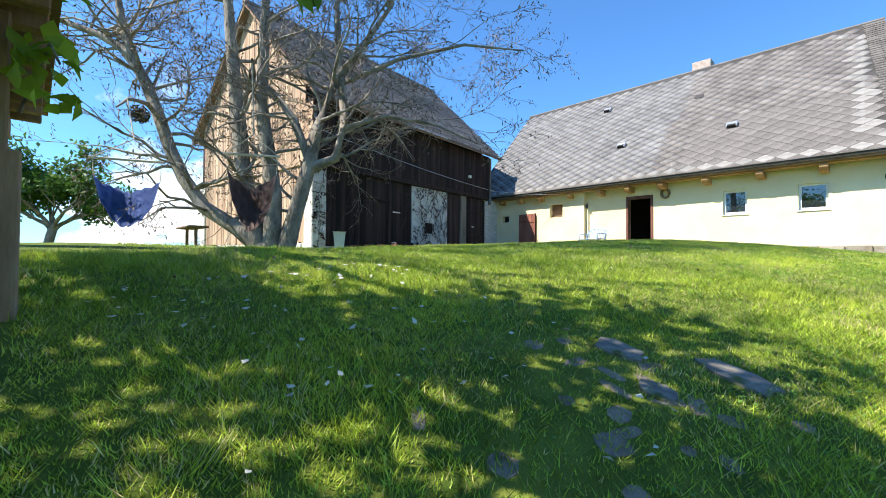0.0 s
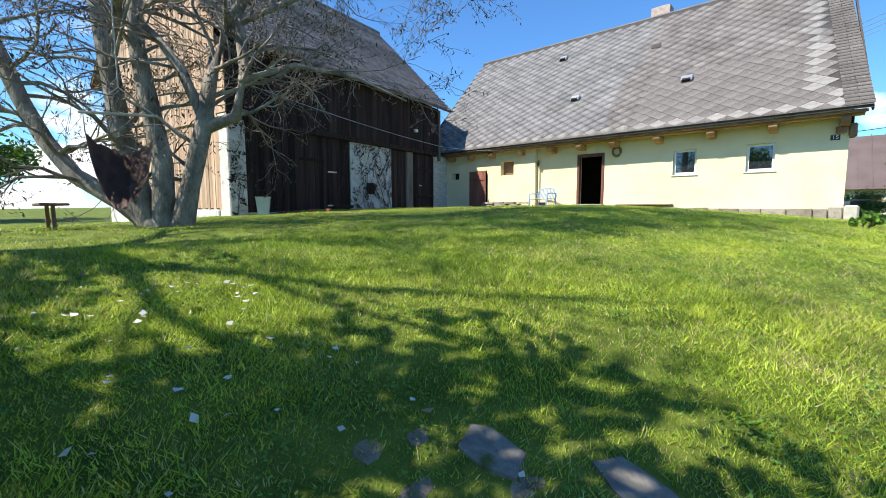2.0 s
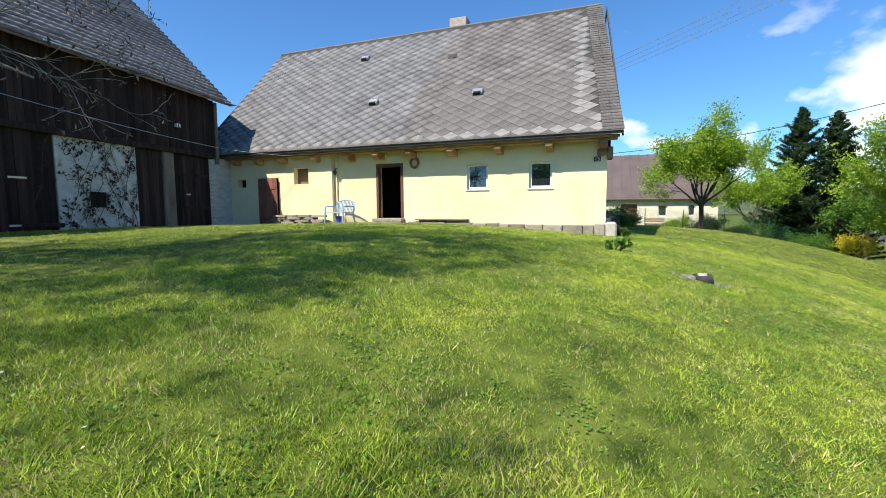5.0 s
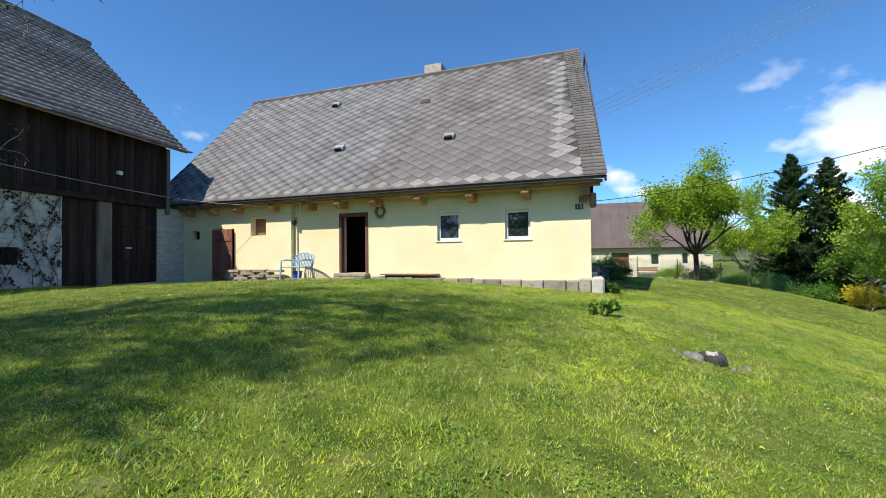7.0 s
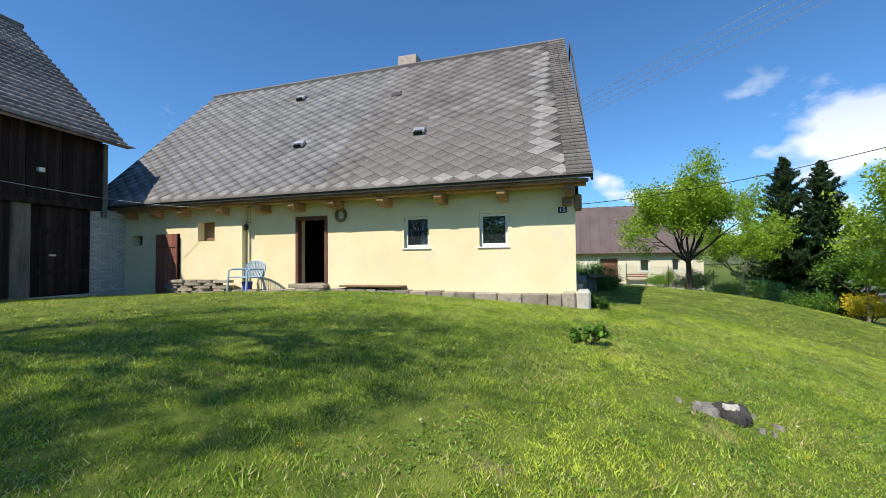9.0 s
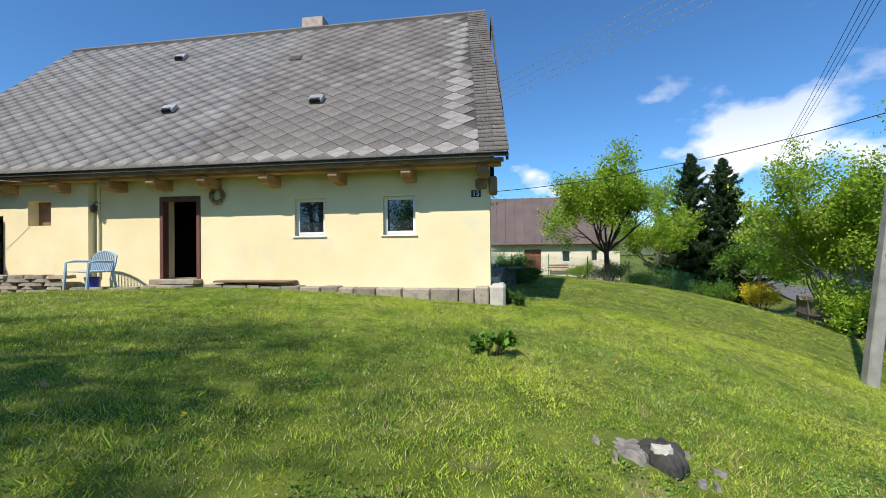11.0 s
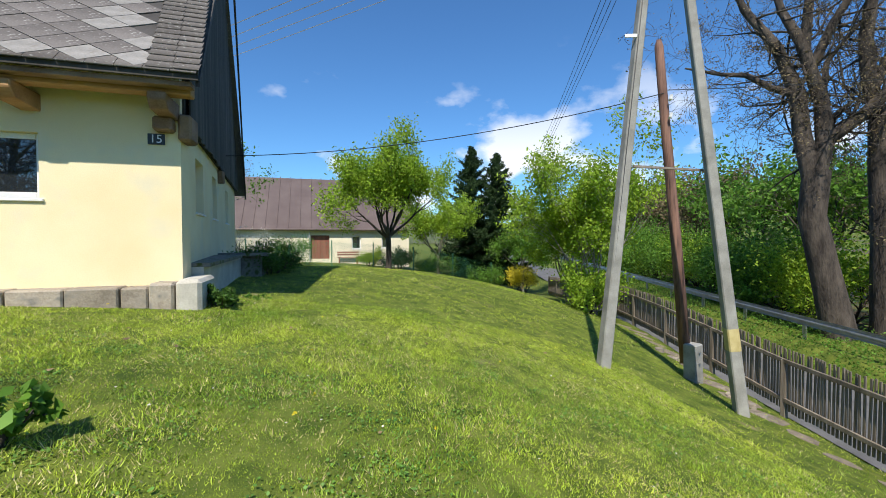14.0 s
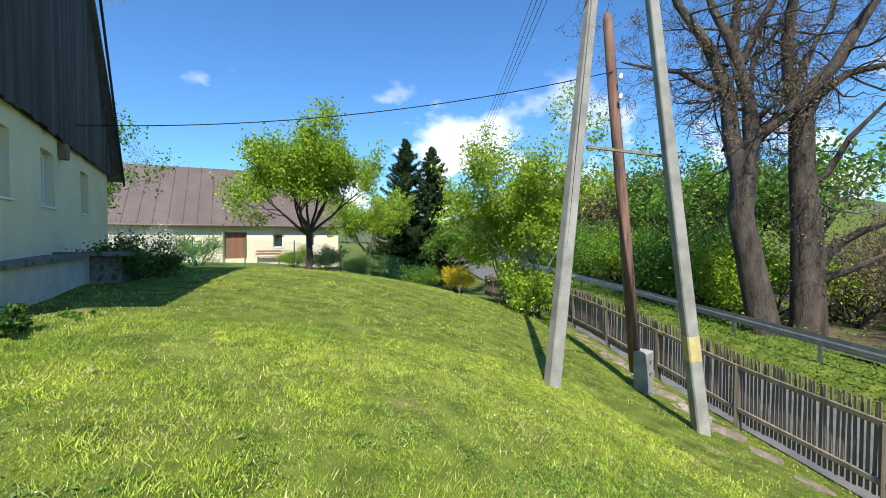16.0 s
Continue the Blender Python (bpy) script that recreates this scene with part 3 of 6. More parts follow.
part("verge_board", prism(bmesh.new(), [(EAVE_Y + 0.02, EAVE_Z - 0.12), (RIDGE_Y, RIDGE_Z - 0.14), (BACK_Y, EAVE_Z - 0.62), (BACK_Y, EAVE_Z - 0.5), (RIDGE_Y, RIDGE_Z), (EAVE_Y + 0.02, EAVE_Z)], 0, 0.05, "x"), M_GABLEBOARD, house)
vb = [o for o in house.children if o.name.startswith("verge_board")][0]
for vert in vb.data.vertices:
    wy = vert.co.y + 24.6
    vert.co.x += 2.1 - 0.09 * (wy - 19.1)

# roof vents
for u, v in ((-2.67, 2.6), (-6.9, 2.6), (-8.68, 6.28)):
    c = Vector((u, EAVE_Y, EAVE_Z)) + SLOPE * v + SNORM * 0.1
    m = Matrix.Translation(c) @ Matrix(((1, 0, 0, 0), (0, SLOPE.y, SNORM.y, 0), (0, SLOPE.z, SNORM.z, 0), (0, 0, 0, 1)))
    hatch = part("roof_vent", box(bmesh.new(), -0.19, 0.19, -0.14, 0.14, -0.02, 0.09, m, bevel=0.015), M_GALV, house)
    # near-black block in place of the vent's shaded mouth
    part("opening", box(bmesh.new(), -0.14, 0.14, -0.145, -0.05, 0.0, 0.095, m), M_DARK, hatch)

c = Vector((-4.29, EAVE_Y, EAVE_Z)) + SLOPE * 5.5 + SNORM * 0.095
patch = Matrix.Translation(c) @ Matrix(((1, 0, 0, 0), (0, SLOPE.y, SNORM.y, 0), (0, SLOPE.z, SNORM.z, 0), (0, 0, 0, 1)))
part("dark_slate_patch", box(bmesh.new(), -0.17, 0.17, -0.15, 0.15, -0.01, 0.005, patch), M_JOINT, house, "dark patch in the slates")

# eave timbers
part("eave_beam", B(-13.6, 2.0, 19.30, 19.5, 4.5, 4.66, bevel=0.015), M_BEAM, house, "orange-brown eave beam")
part("soffit_board", B(-14.0, 2.05, 19.12, 19.29, 4.56, 4.62), M_OLDBEAM, house)
for bx in (1.62, 0.02, -1.6, -3.22, -4.75, -6.05, -7.3, -8.7, -10.25, -11.45, -12.6):
    h = 0.01 * ((bx * 37) % 3)
    bm = prism(bmesh.new(), [(19.2 + h, 4.5), (19.2 + h, 4.4), (19.3 + h, 4.29), (19.86, 4.27), (19.86, 4.5)], bx - 0.11, bx + 0.11, "x")
    bmesh.ops.bevel(bm, geom=bm.edges[:], offset=0.014, segments=1, affect="EDGES")
    part("rafter_end", bm, M_OLDBEAM if bx > 1 else M_BEAM, house)
part("corner_post", B(1.44, 1.68, 19.62, 20.0, 4.09, 4.29, bevel=0.03), M_OLDBEAM, house)
part("corner_bracket", B(1.72, 1.9, 19.72, 20.1, 3.98, 4.36, bevel=0.035), M_OLDBEAM, house, "worn grey-brown bracket end")
part("gable_beam_end", B(1.2, 1.46, 24.3, 24.5, 3.95, 4.25, bevel=0.02), M_OLDBEAM, house)

# gable boards
y = 20.0
grng = random.Random(2)
while y < 29.7:
    w = grng.uniform(0.13, 0.2)
    top = (EAVE_Z + (y - EAVE_Y) * (RIDGE_Z - EAVE_Z) / (RIDGE_Y - EAVE_Y)) if y < RIDGE_Y else (RIDGE_Z - (y - RIDGE_Y) * (RIDGE_Z - EAVE_Z + 0.5) / (BACK_Y - RIDGE_Y))
    bm = bmesh.new()
    d = grng.uniform(0, 0.02)
    if top - 0.12 > 4.4:
        box(bm, 0.06 + d, 0.085 + d, 0, w - 0.008, 4.28 + grng.uniform(-0.04, 0.03), top - 0.1)
        bmesh.ops.transform(bm, matrix=Matrix.Translation((gable_x(y), y, 0)), verts=bm.verts)
        part("gable_board", bm, M_GABLEBOARD, house)
    else:
        bm.free()
    y += w
part("gable_backing", prism(bmesh.new(), [(19.9, 4.3), (29.3, 4.3), (29.3, 4.7), (RIDGE_Y, RIDGE_Z - 0.2), (19.9, 5.3)], 0, 0.04, "x"), M_GABLEBOARD, house)
gb = [o for o in house.children if o.name.startswith("gable_backing")][0]
for vert in gb.data.vertices:
    vert.co.x += gable_x(vert.co.y + 24.6)


def window(parent, m, w, h, deep=0.1):
    """A window of width w and height h in local u, depth (inward) and z, put at m."""
    win = thing("window", 0, 0, 0)
    win.parent = parent
    win.matrix_basis = wm(parent).inverted() @ m
    for nm, a in (("frame", (0, 0.075, 0, h)), ("frame", (w - 0.075, w, 0, h)), ("frame", (0.075, w - 0.075, 0, 0.09)), ("frame", (0.075, w - 0.075, h - 0.075, h))):
        part(nm, B(a[0], a[1], deep, deep + 0.06, a[2], a[3], bevel=0.006), M_WHITE, win, local=True)
    part("pane", B(0.075, w - 0.075, deep + 0.025, deep + 0.031, 0.09, h - 0.075), M_GLASS, win, local=True)
    part("gasket", B(0.075, w - 0.075, deep + 0.012, deep + 0.024, 0.09, 0.1), M_JOINT, win, local=True)
    part("sill", B(-0.05, w + 0.05, -0.035, deep, -0.035, 0.0, bevel=0.005), M_WHITE, win, local=True)
    return win


window(house, pose(-2.773, 19.8, 3.13), 0.733, 0.87)
window(house, pose(-0.647, 19.8, 3.13), 0.74, 0.87)
for y0, y1, z0, z1 in gable_holes:
    a = math.degrees(math.atan(0.09))
    window(house, pose(gable_x(y0), y0, z0, 0, 0, 90 + a), y1 - y0, z1 - z0, 0.13)

# front door: brown frame, leaf swung open into the dark hall
door = thing("front_door", -5.75, 19.8, 2.14, "")
door.parent = house
door.matrix_basis = wm(house).inverted() @ pose(-6.3, 19.8, 2.14)
for a in ((0, 0.1, 0.0, 2.0), (1.0, 1.1, 0.0, 2.0), (0.1, 1.0, 1.88, 2.0)):
    part("door_frame", B(a[0], a[1], -0.03, 0.16, a[2], a[3], bevel=0.01), M_BROWNPAINT, door, local=True)
part("door_leaf", B(0.955, 1.0, 0.2, 1.05, 0.02, 1.87, bevel=0.008), M_BROWNPAINT, door, local=True)
part("threshold", B(-0.05, 1.15, -0.3, 0.2, -0.12, 0.0, bevel=0.015), M_STONE, door, local=True)

# plank door of the store, ajar
store = thing("store_door", -11.65, 19.58, 1.78)
store.parent = house
store.matrix_basis = wm(house).inverted() @ pose(-11.64, 19.56, 1.8, 0, 0, -5)
for k in range(5):
    part("plank", B(k * 0.206, k * 0.206 + 0.2, -0.02, 0.02, 0.0, 1.93, bevel=0.006), M_REDDOOR, store, local=True)
for z in (0.25, 1.5):
    part("ledge", B(0.03, 0.97, -0.045, -0.021, z, z + 0.12, bevel=0.006), M_REDDOOR, store, local=True)
part("latch", B(0.88, 0.96, -0.05, -0.03, 0.95, 1.0), M_BLACK, store, local=True)
part("niche_back", B(-9.95, -9.1, 19.83, 19.86, 3.4, 4.2), M_OLDBEAM, house)
part("vent_back", B(-12.8, -12.2, 19.85, 19.88, 3.3, 3.8), M_DARK, house)
part("wall_edge_pipe", tube(bmesh.new(), [(-8.0, 19.76, 2.2), (-8.0, 19.76, 4.5)], 0.035, 8), M_YELLOW, house)

lantern = thing("wall_lantern", -7.98, 19.7, 3.78, "small dark metal lantern hung on the yellow wall", "lantern")
part("bracket", tube(bmesh.new(), [(-7.98, 19.8, 4.02), (-7.98, 19.66, 4.05), (-7.98, 19.62, 3.98)], 0.012, 6), M_BLACK, lantern)
part("body", tube(bmesh.new(), [(-7.98, 19.62, 3.78), (-7.98, 19.62, 3.82), (-7.98, 19.62, 3.94), (-7.98, 19.62, 3.98)], [0.03, 0.06, 0.07, 0.02], 8), M_BLACK, lantern)
# round wall fitting of unknown kind, drawn as a brown ring
wreath = thing("wall_ring", -4.72, 19.75, 4.1, "round brown ring on the yellow wall", "wreath")
wr = bmesh.new()
tube(wr, [(-4.72 + 0.15 * math.cos(a), 19.74, 4.13 + 0.17 * math.sin(a)) for a in np.linspace(0, math.tau, 17)], 0.05, 7)
part("ring", wr, M_BROWNLEAF, wreath)

plate = thing("house_number_plate", 1.44, 19.78, 3.98, "black enamel house number plate with white digits 15", "number plate")
part("plate", B(1.34, 1.55, 19.775, 19.797, 3.92, 4.07, bevel=0.004), M_BLACK, plate)
cu = bpy.data.curves.new("digits", "FONT")
cu.body, cu.size, cu.extrude, cu.align_x, cu.align_y = "15", 0.16, 0.002, "CENTER", "CENTER"
tmp = bpy.data.objects.new("digits", cu)
scene.collection.objects.link(tmp)
bpy.context.view_layer.update()
dm = bpy.data.meshes.new_from_object(tmp.evaluated_get(bpy.context.evaluated_depsgraph_get()))
bpy.data.objects.remove(tmp)
dm.materials.append(M_WHITE)
dg = new("digits", dm)
dg.parent = plate
dg.matrix_basis = wm(plate).inverted() @ pose(1.445, 19.77, 3.993, 90, 0, 0)

# ---- the barn ----
barn = thing("barn", -12.4, 13.9, 1.6, "old barn of dark weathered boards with whitewashed panels and tiled roof", "barn", rz=7.0)
BZ = -1.6  # its parts are built with z in metres over the world's zero


def bpart(name, bm, mat, parent=None, label="", **k):
    bmesh.ops.translate(bm, vec=(0, 0, BZ), verts=bm.verts)
    return part(name, bm, mat, parent or barn, label, local=True, **k)


Y0, Y1, BW, BR_Z, BE_Z = -5.75, 4.95, 8.4, 11.35, 6.72
brng = random.Random(4)


def boards(name, x0, x1, ya, yb, za, zb, mat, wlo=0.14, whi=0.24, parent=None):
    yy = ya
    while yy < yb - 0.03:
        w = min(brng.uniform(wlo, whi), yb - yy)
        d = brng.uniform(-0.01, 0.012)
        bpart(name, B(x0 + d, x1 + d, yy, yy + w - 0.008, za + brng.uniform(-0.02, 0.02), zb), mat, parent)
        yy += w


# near-black cores paint the shade in the gaps between boards
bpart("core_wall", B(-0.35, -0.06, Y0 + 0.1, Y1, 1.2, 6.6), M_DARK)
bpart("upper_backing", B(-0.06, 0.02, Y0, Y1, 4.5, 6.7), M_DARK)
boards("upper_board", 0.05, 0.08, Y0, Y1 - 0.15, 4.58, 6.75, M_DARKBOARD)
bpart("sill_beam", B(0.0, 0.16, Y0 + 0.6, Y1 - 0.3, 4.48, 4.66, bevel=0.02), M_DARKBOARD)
bpart("corner_trim", B(0.02, 0.12, Y1 - 0.14, Y1 + 0.02, 4.3, 6.7, bevel=0.01), M_PICKET)
bpart("corner_pillar", B(-0.5, 0.06, Y0, -5.2, 1.2, 4.72, bevel=0.03), M_WHITEWASH)
bpart("white_panel", B(-0.06, 0.04, -1.0, 1.37, 1.75, 4.5, bevel=0.015), M_WHITEWASH)
bpart("panel_base", B(-0.06, 0.12, -1.15, 1.5, 1.3, 1.9, bevel=0.04), M_WHITEWASH)
hatch = bpart("panel_hatch", B(0.03, 0.06, -0.15, 0.3, 2.55, 3.0, bevel=0.01), M_DARKBOARD)
bpart("base_course", B(-0.06, 0.1, -5.2, 4.6, 1.2, 1.86, bevel=0.03), M_PLASTER)
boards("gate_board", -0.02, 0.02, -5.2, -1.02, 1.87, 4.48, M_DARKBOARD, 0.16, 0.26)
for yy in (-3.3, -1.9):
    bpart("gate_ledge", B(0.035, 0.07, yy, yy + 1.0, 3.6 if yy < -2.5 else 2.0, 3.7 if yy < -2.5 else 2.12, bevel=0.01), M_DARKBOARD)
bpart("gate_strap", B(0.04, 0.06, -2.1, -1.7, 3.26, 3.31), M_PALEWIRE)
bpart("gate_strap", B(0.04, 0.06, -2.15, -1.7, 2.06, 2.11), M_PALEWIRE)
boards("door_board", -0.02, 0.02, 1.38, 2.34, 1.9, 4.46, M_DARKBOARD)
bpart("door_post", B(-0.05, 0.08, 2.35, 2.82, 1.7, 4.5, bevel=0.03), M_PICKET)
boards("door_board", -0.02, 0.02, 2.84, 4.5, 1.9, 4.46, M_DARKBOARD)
for za in (2.5, 3.7):
    bpart("door_ledge", B(0.03, 0.06, 2.95, 4.45, za, za + 0.12, bevel=0.01), M_DARKBOARD)
bpart("door_handle", B(0.03, 0.06, 3.3, 3.48, 3.02, 3.07), M_PALEWIRE)
# painted brick end
bpart("brick_core", B(-0.4, -0.012, 4.5, 6.1, 1.3, 4.55), M_PLASTER)
bk = bmesh.new()
box(bk, -0.012, 0.0, 0, 0.235, 0, 0.062, bevel=0.004)
bkm = bpy.data.meshes.new("brick")
bk.to_mesh(bkm)
bk.free()
bkm.materials.append(M_BRICK)
for r in range(40):
    for c in range(6):
        o = new("brick", bkm)
        o.parent = barn
        o.matrix_basis = pose(brng.uniform(0, 0.008), 4.52 + c * 0.248 + (r % 2) * 0.12, 1.62 + BZ + r * 0.073)
# gable end towards the garden
def barn_roof(x):
    return BR_Z - abs(x + 4.2) * (BR_Z - BE_Z) / 4.7


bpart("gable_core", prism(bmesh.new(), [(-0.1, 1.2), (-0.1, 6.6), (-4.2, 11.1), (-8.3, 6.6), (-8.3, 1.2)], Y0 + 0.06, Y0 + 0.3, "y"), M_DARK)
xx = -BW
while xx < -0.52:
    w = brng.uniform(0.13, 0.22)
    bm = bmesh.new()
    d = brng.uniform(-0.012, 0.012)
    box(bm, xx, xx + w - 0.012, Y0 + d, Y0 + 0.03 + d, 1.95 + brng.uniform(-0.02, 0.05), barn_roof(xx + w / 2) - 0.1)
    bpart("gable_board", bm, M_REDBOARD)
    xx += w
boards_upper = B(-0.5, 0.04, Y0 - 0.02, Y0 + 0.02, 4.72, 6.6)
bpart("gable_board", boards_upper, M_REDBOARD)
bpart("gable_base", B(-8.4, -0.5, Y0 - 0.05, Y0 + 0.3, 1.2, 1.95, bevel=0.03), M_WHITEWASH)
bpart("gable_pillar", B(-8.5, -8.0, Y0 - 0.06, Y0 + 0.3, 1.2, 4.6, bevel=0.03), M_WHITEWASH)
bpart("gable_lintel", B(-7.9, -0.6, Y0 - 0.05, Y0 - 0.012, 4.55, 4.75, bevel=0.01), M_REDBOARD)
bpart("far_wall", B(-8.4, -8.2, Y0, Y1, 1.2, 6.7), M_DARKBOARD)
bpart("far_gable", prism(bmesh.new(), [(-0.05, 1.2), (-0.05, 6.6), (-4.2, 11.1), (-8.3, 6.6), (-8.3, 1.2)], Y1 - 0.2, Y1, "y"), M_DARKBOARD)
# tiled roof: courses of wavy tiles
NC = 25
for side, sgn in (("front", 1), ("back", -1)):
    tv, tf = [], []
    run, rise = 4.72 / NC, (BR_Z - BE_Z) / NC
    for c in range(NC):
        xa, xb = -4.2 + sgn * (4.72 - c * run), -4.2 + sgn * (4.72 - (c + 1.12) * run)
        sagc = brng.uniform(-0.008, 0.008)
        za, zb = BE_Z + c * rise + 0.085 + sagc, BE_Z + (c + 1.12) * rise + 0.005
        ys = np.arange(Y0 - 0.3, 5.35, 0.06)
        o = len(tv)
        for q, yy in enumerate(ys):
            wv = 0.009 * math.sin(yy * math.tau / 0.24 + 0.3 * math.sin(c * 1.7)) + 0.012 * math.sin(yy * 0.9 + c * 0.2) + brng.uniform(-0.004, 0.004)
            tv += [(xa, yy, za + wv - 0.09 + BZ), (xa, yy, za + wv + BZ), (xb, yy, zb + wv + BZ)]
        for q in range(len(ys) - 1):
            a = o + q * 3
            tf += [(a, a + 3, a + 4, a + 1), (a + 1, a + 4, a + 5, a + 2)]
    me_ob = raw("roof_tiles_" + side, tv, tf, M_BARNTILE, None, kind="stuff", smooth=False)
    me_ob.parent = barn
    me_ob["label"] = "brown tiles in stepped courses"
bpart("roof_deck", prism(bmesh.new(), [(0.5, BE_Z - 0.03), (-4.2, BR_Z - 0.03), (-8.9, BE_Z - 0.03), (-8.9, BE_Z - 0.1), (-4.2, BR_Z - 0.14), (0.5, BE_Z - 0.1)], Y0 - 0.28, 5.32, "y"), M_OLDBEAM)
bpart("ridge_tiles", tube(bmesh.new(), [(-4.2, Y0 - 0.32, BR_Z + 0.02), (-4.2, 5.38, BR_Z + 0.02)], 0.13, 7), M_BARNTILE)
bpart("gutter_sheet", B(0.42, 0.58, -1.4, 0.7, BE_Z - 0.02, BE_Z + 0.02), M_PALEWIRE)
bpart("gutter_end", B(0.3, 0.62, 4.9, 5.5, BE_Z - 0.03, BE_Z + 0.0), M_PALEWIRE)
bpart("lamp_bracket", B(0.08, 0.2, 2.9, 3.05, 5.4, 5.52), M_WHITE)
# dry creeper stems on the wall
for k, (ya, yb) in enumerate(((-5.1, -3.6), (-4.4, -3.0), (-0.9, 0.4), (-0.3, 1.2), (0.2, -0.7), (0.9, 0.1), (-5.6, -5.3), (1.0, 1.3), (-0.8, -0.2), (0.5, 1.1), (-0.5, 0.6), (1.2, 0.5), (-2.2, -1.2), (-5.5, -4.9))):
    bm = bmesh.new()
    p = Vector((0.09, ya, 1.6 + BZ))
    for s in range(9):
        q = p + Vector((brng.uniform(-0.004, 0.004), (yb - ya) / 9 + brng.uniform(-0.14, 0.14), 0.33))
        tube(bm, [p, q], [0.007, 0.006], 4)
        for e in range(3):
            t0 = p.lerp(q, brng.random())
            pts = [t0]
            for g in range(4):
                pts.append(pts[-1] + Vector((0, brng.uniform(-0.13, 0.13), brng.uniform(-0.08, 0.09))))
            tube(bm, pts, [0.005, 0.0045, 0.004, 0.003, 0.002], 3)
        p = q
    part("creeper_stem", bm, M_OAKBARK, barn, "bare creeper stem", local=True)

crg = np.random.default_rng(15)
n = 3600
cy, cz, cx = crg.uniform(-0.95, 1.35, n), crg.uniform(1.8, 4.45, n), crg.uniform(0.06, 0.09, n)
cy[2700:], cz[2700:] = crg.uniform(-5.75, -5.2, 900), crg.uniform(1.7, 4.6, 900)
keep = np.abs(np.sin(cy * 4.1 + 1.6 * np.sin(cz * 2.7)) + 0.6 * np.sin(cz * 6.2 + cy * 3.0)) + crg.normal(0, 0.3, n) < 0.42
pts = np.stack([cx, cy, cz + BZ], 1)[keep]
d = crg.normal(0, 0.055, (len(pts), 2, 3)) * np.array((0.15, 1, 1))
cv = np.stack([pts, pts + d[:, 0], pts + d[:, 1]], 1).reshape(-1, 3)
creeper = raw("creeper_leaves", cv, np.arange(len(cv)).reshape(-1, 3), M_CREEPER, None, "dry creeper leaves on the whitewash", kind="stuff")
creeper.parent = barn

# ---- plants: helpers ----
def tubes_mesh(branches):
    vs, fs = [], []
    for pts, radii, sides in branches:
        n = len(pts)
        base = len(vs)
        for i, p in enumerate(pts):
            d = pts[min(i + 1, n - 1)] - pts[max(i - 1, 0)]
            d = d / (np.linalg.norm(d) + 1e-9)
            h = np.array((0.3, 0.2, 0.93)) if abs(d[2]) < 0.9 else np.array((1, 0.1, 0))
            u = np.cross(d, h)
            u /= np.linalg.norm(u)
            w = np.cross(d, u)
            for k in range(sides):
                a = k * math.tau / sides
                vs.append(p + (u * math.cos(a) + w * math.sin(a)) * radii[i])
        for i in range(n - 1):
            for k in range(sides):
                a, b = base + i * sides + k, base + i * sides + (k + 1) % sides
                fs.append((a, b, b + sides, a + sides))
    return np.array(vs), np.array(fs)


def grow(rg, start, way, length, radius, level, out, tips, spread=0.9, lift=0.08, kids=4, wob=0.16, shrink=0.62, minr=0.004):
    n = 5 if level > 0 else 4
    pts, p, d = [np.array(start, float)], np.array(start, float), np.array(way, float)
    d /= np.linalg.norm(d)
    radii = [radius]
    for i in range(n):
        d = d + rg.normal(0, wob, 3) + np.array((0, 0, lift))
        d /= np.linalg.norm(d)
        p = p + d * length / n
        pts.append(p)
        radii.append(max(minr, radius * (1 - 0.72 * (i + 1) / n)))
    out.append((pts, radii, 8 if radius > 0.12 else 5 if radius > 0.03 else 3))
    if level <= 0:
        tips.append(pts[-1])
        tips.append(pts[-2])
        tips.append(pts[-3])
        return
    for c in range(kids):
        t = 0.35 + 0.65 * (c + rg.random()) / kids
        i = min(int(t * n), n - 1)
        q = pts[i] + (pts[i + 1] - pts[i]) * (t * n - i)
        ax = rg.normal(0, 1, 3)
        dd = (pts[i + 1] - pts[i])
        dd /= np.linalg.norm(dd)
        ax -= dd * ax.dot(dd)
        ax /= np.linalg.norm(ax)
        grow(rg, q, dd + ax * spread * rg.uniform(0.6, 1.2), length * shrink * rg.uniform(0.7, 1.15), max(minr, radii[i] * 0.6), level - 1, out, tips, spread, lift, kids, wob, shrink, minr)


def leaf_mesh(rg, centres, per, sigma, size, aspect=0.55, droop=0.0, flat=0.0):
    c = np.repeat(np.asarray(centres), per, axis=0)
    n = len(c)
    c = c + rg.normal(0, sigma, (n, 3)) * np.array((1, 1, 0.8))
    u = rg.normal(0, 1, (n, 3))
    u[:, 2] = u[:, 2] * (1 - flat) - droop
    u /= np.linalg.norm(u, axis=1)[:, None]
    w = np.cross(u, rg.normal(0, 1, (n, 3)) * (1 - flat) + np.array((0, 0, 1.0 * flat)))
    w /= (np.linalg.norm(w, axis=1)[:, None] + 1e-9)
    nn = np.cross(u, w)
    s = (size * rg.uniform(0.6, 1.3, n))[:, None]
    a, b = c - u * s, c + u * s
    l, r = c - w * s * aspect + nn * s * 0.2, c + w * s * aspect + nn * s * 0.2
    v = np.stack([a, r, b, l], 1).reshape(-1, 3)
    f = np.arange(n * 4).reshape(-1, 4)
    return v, f


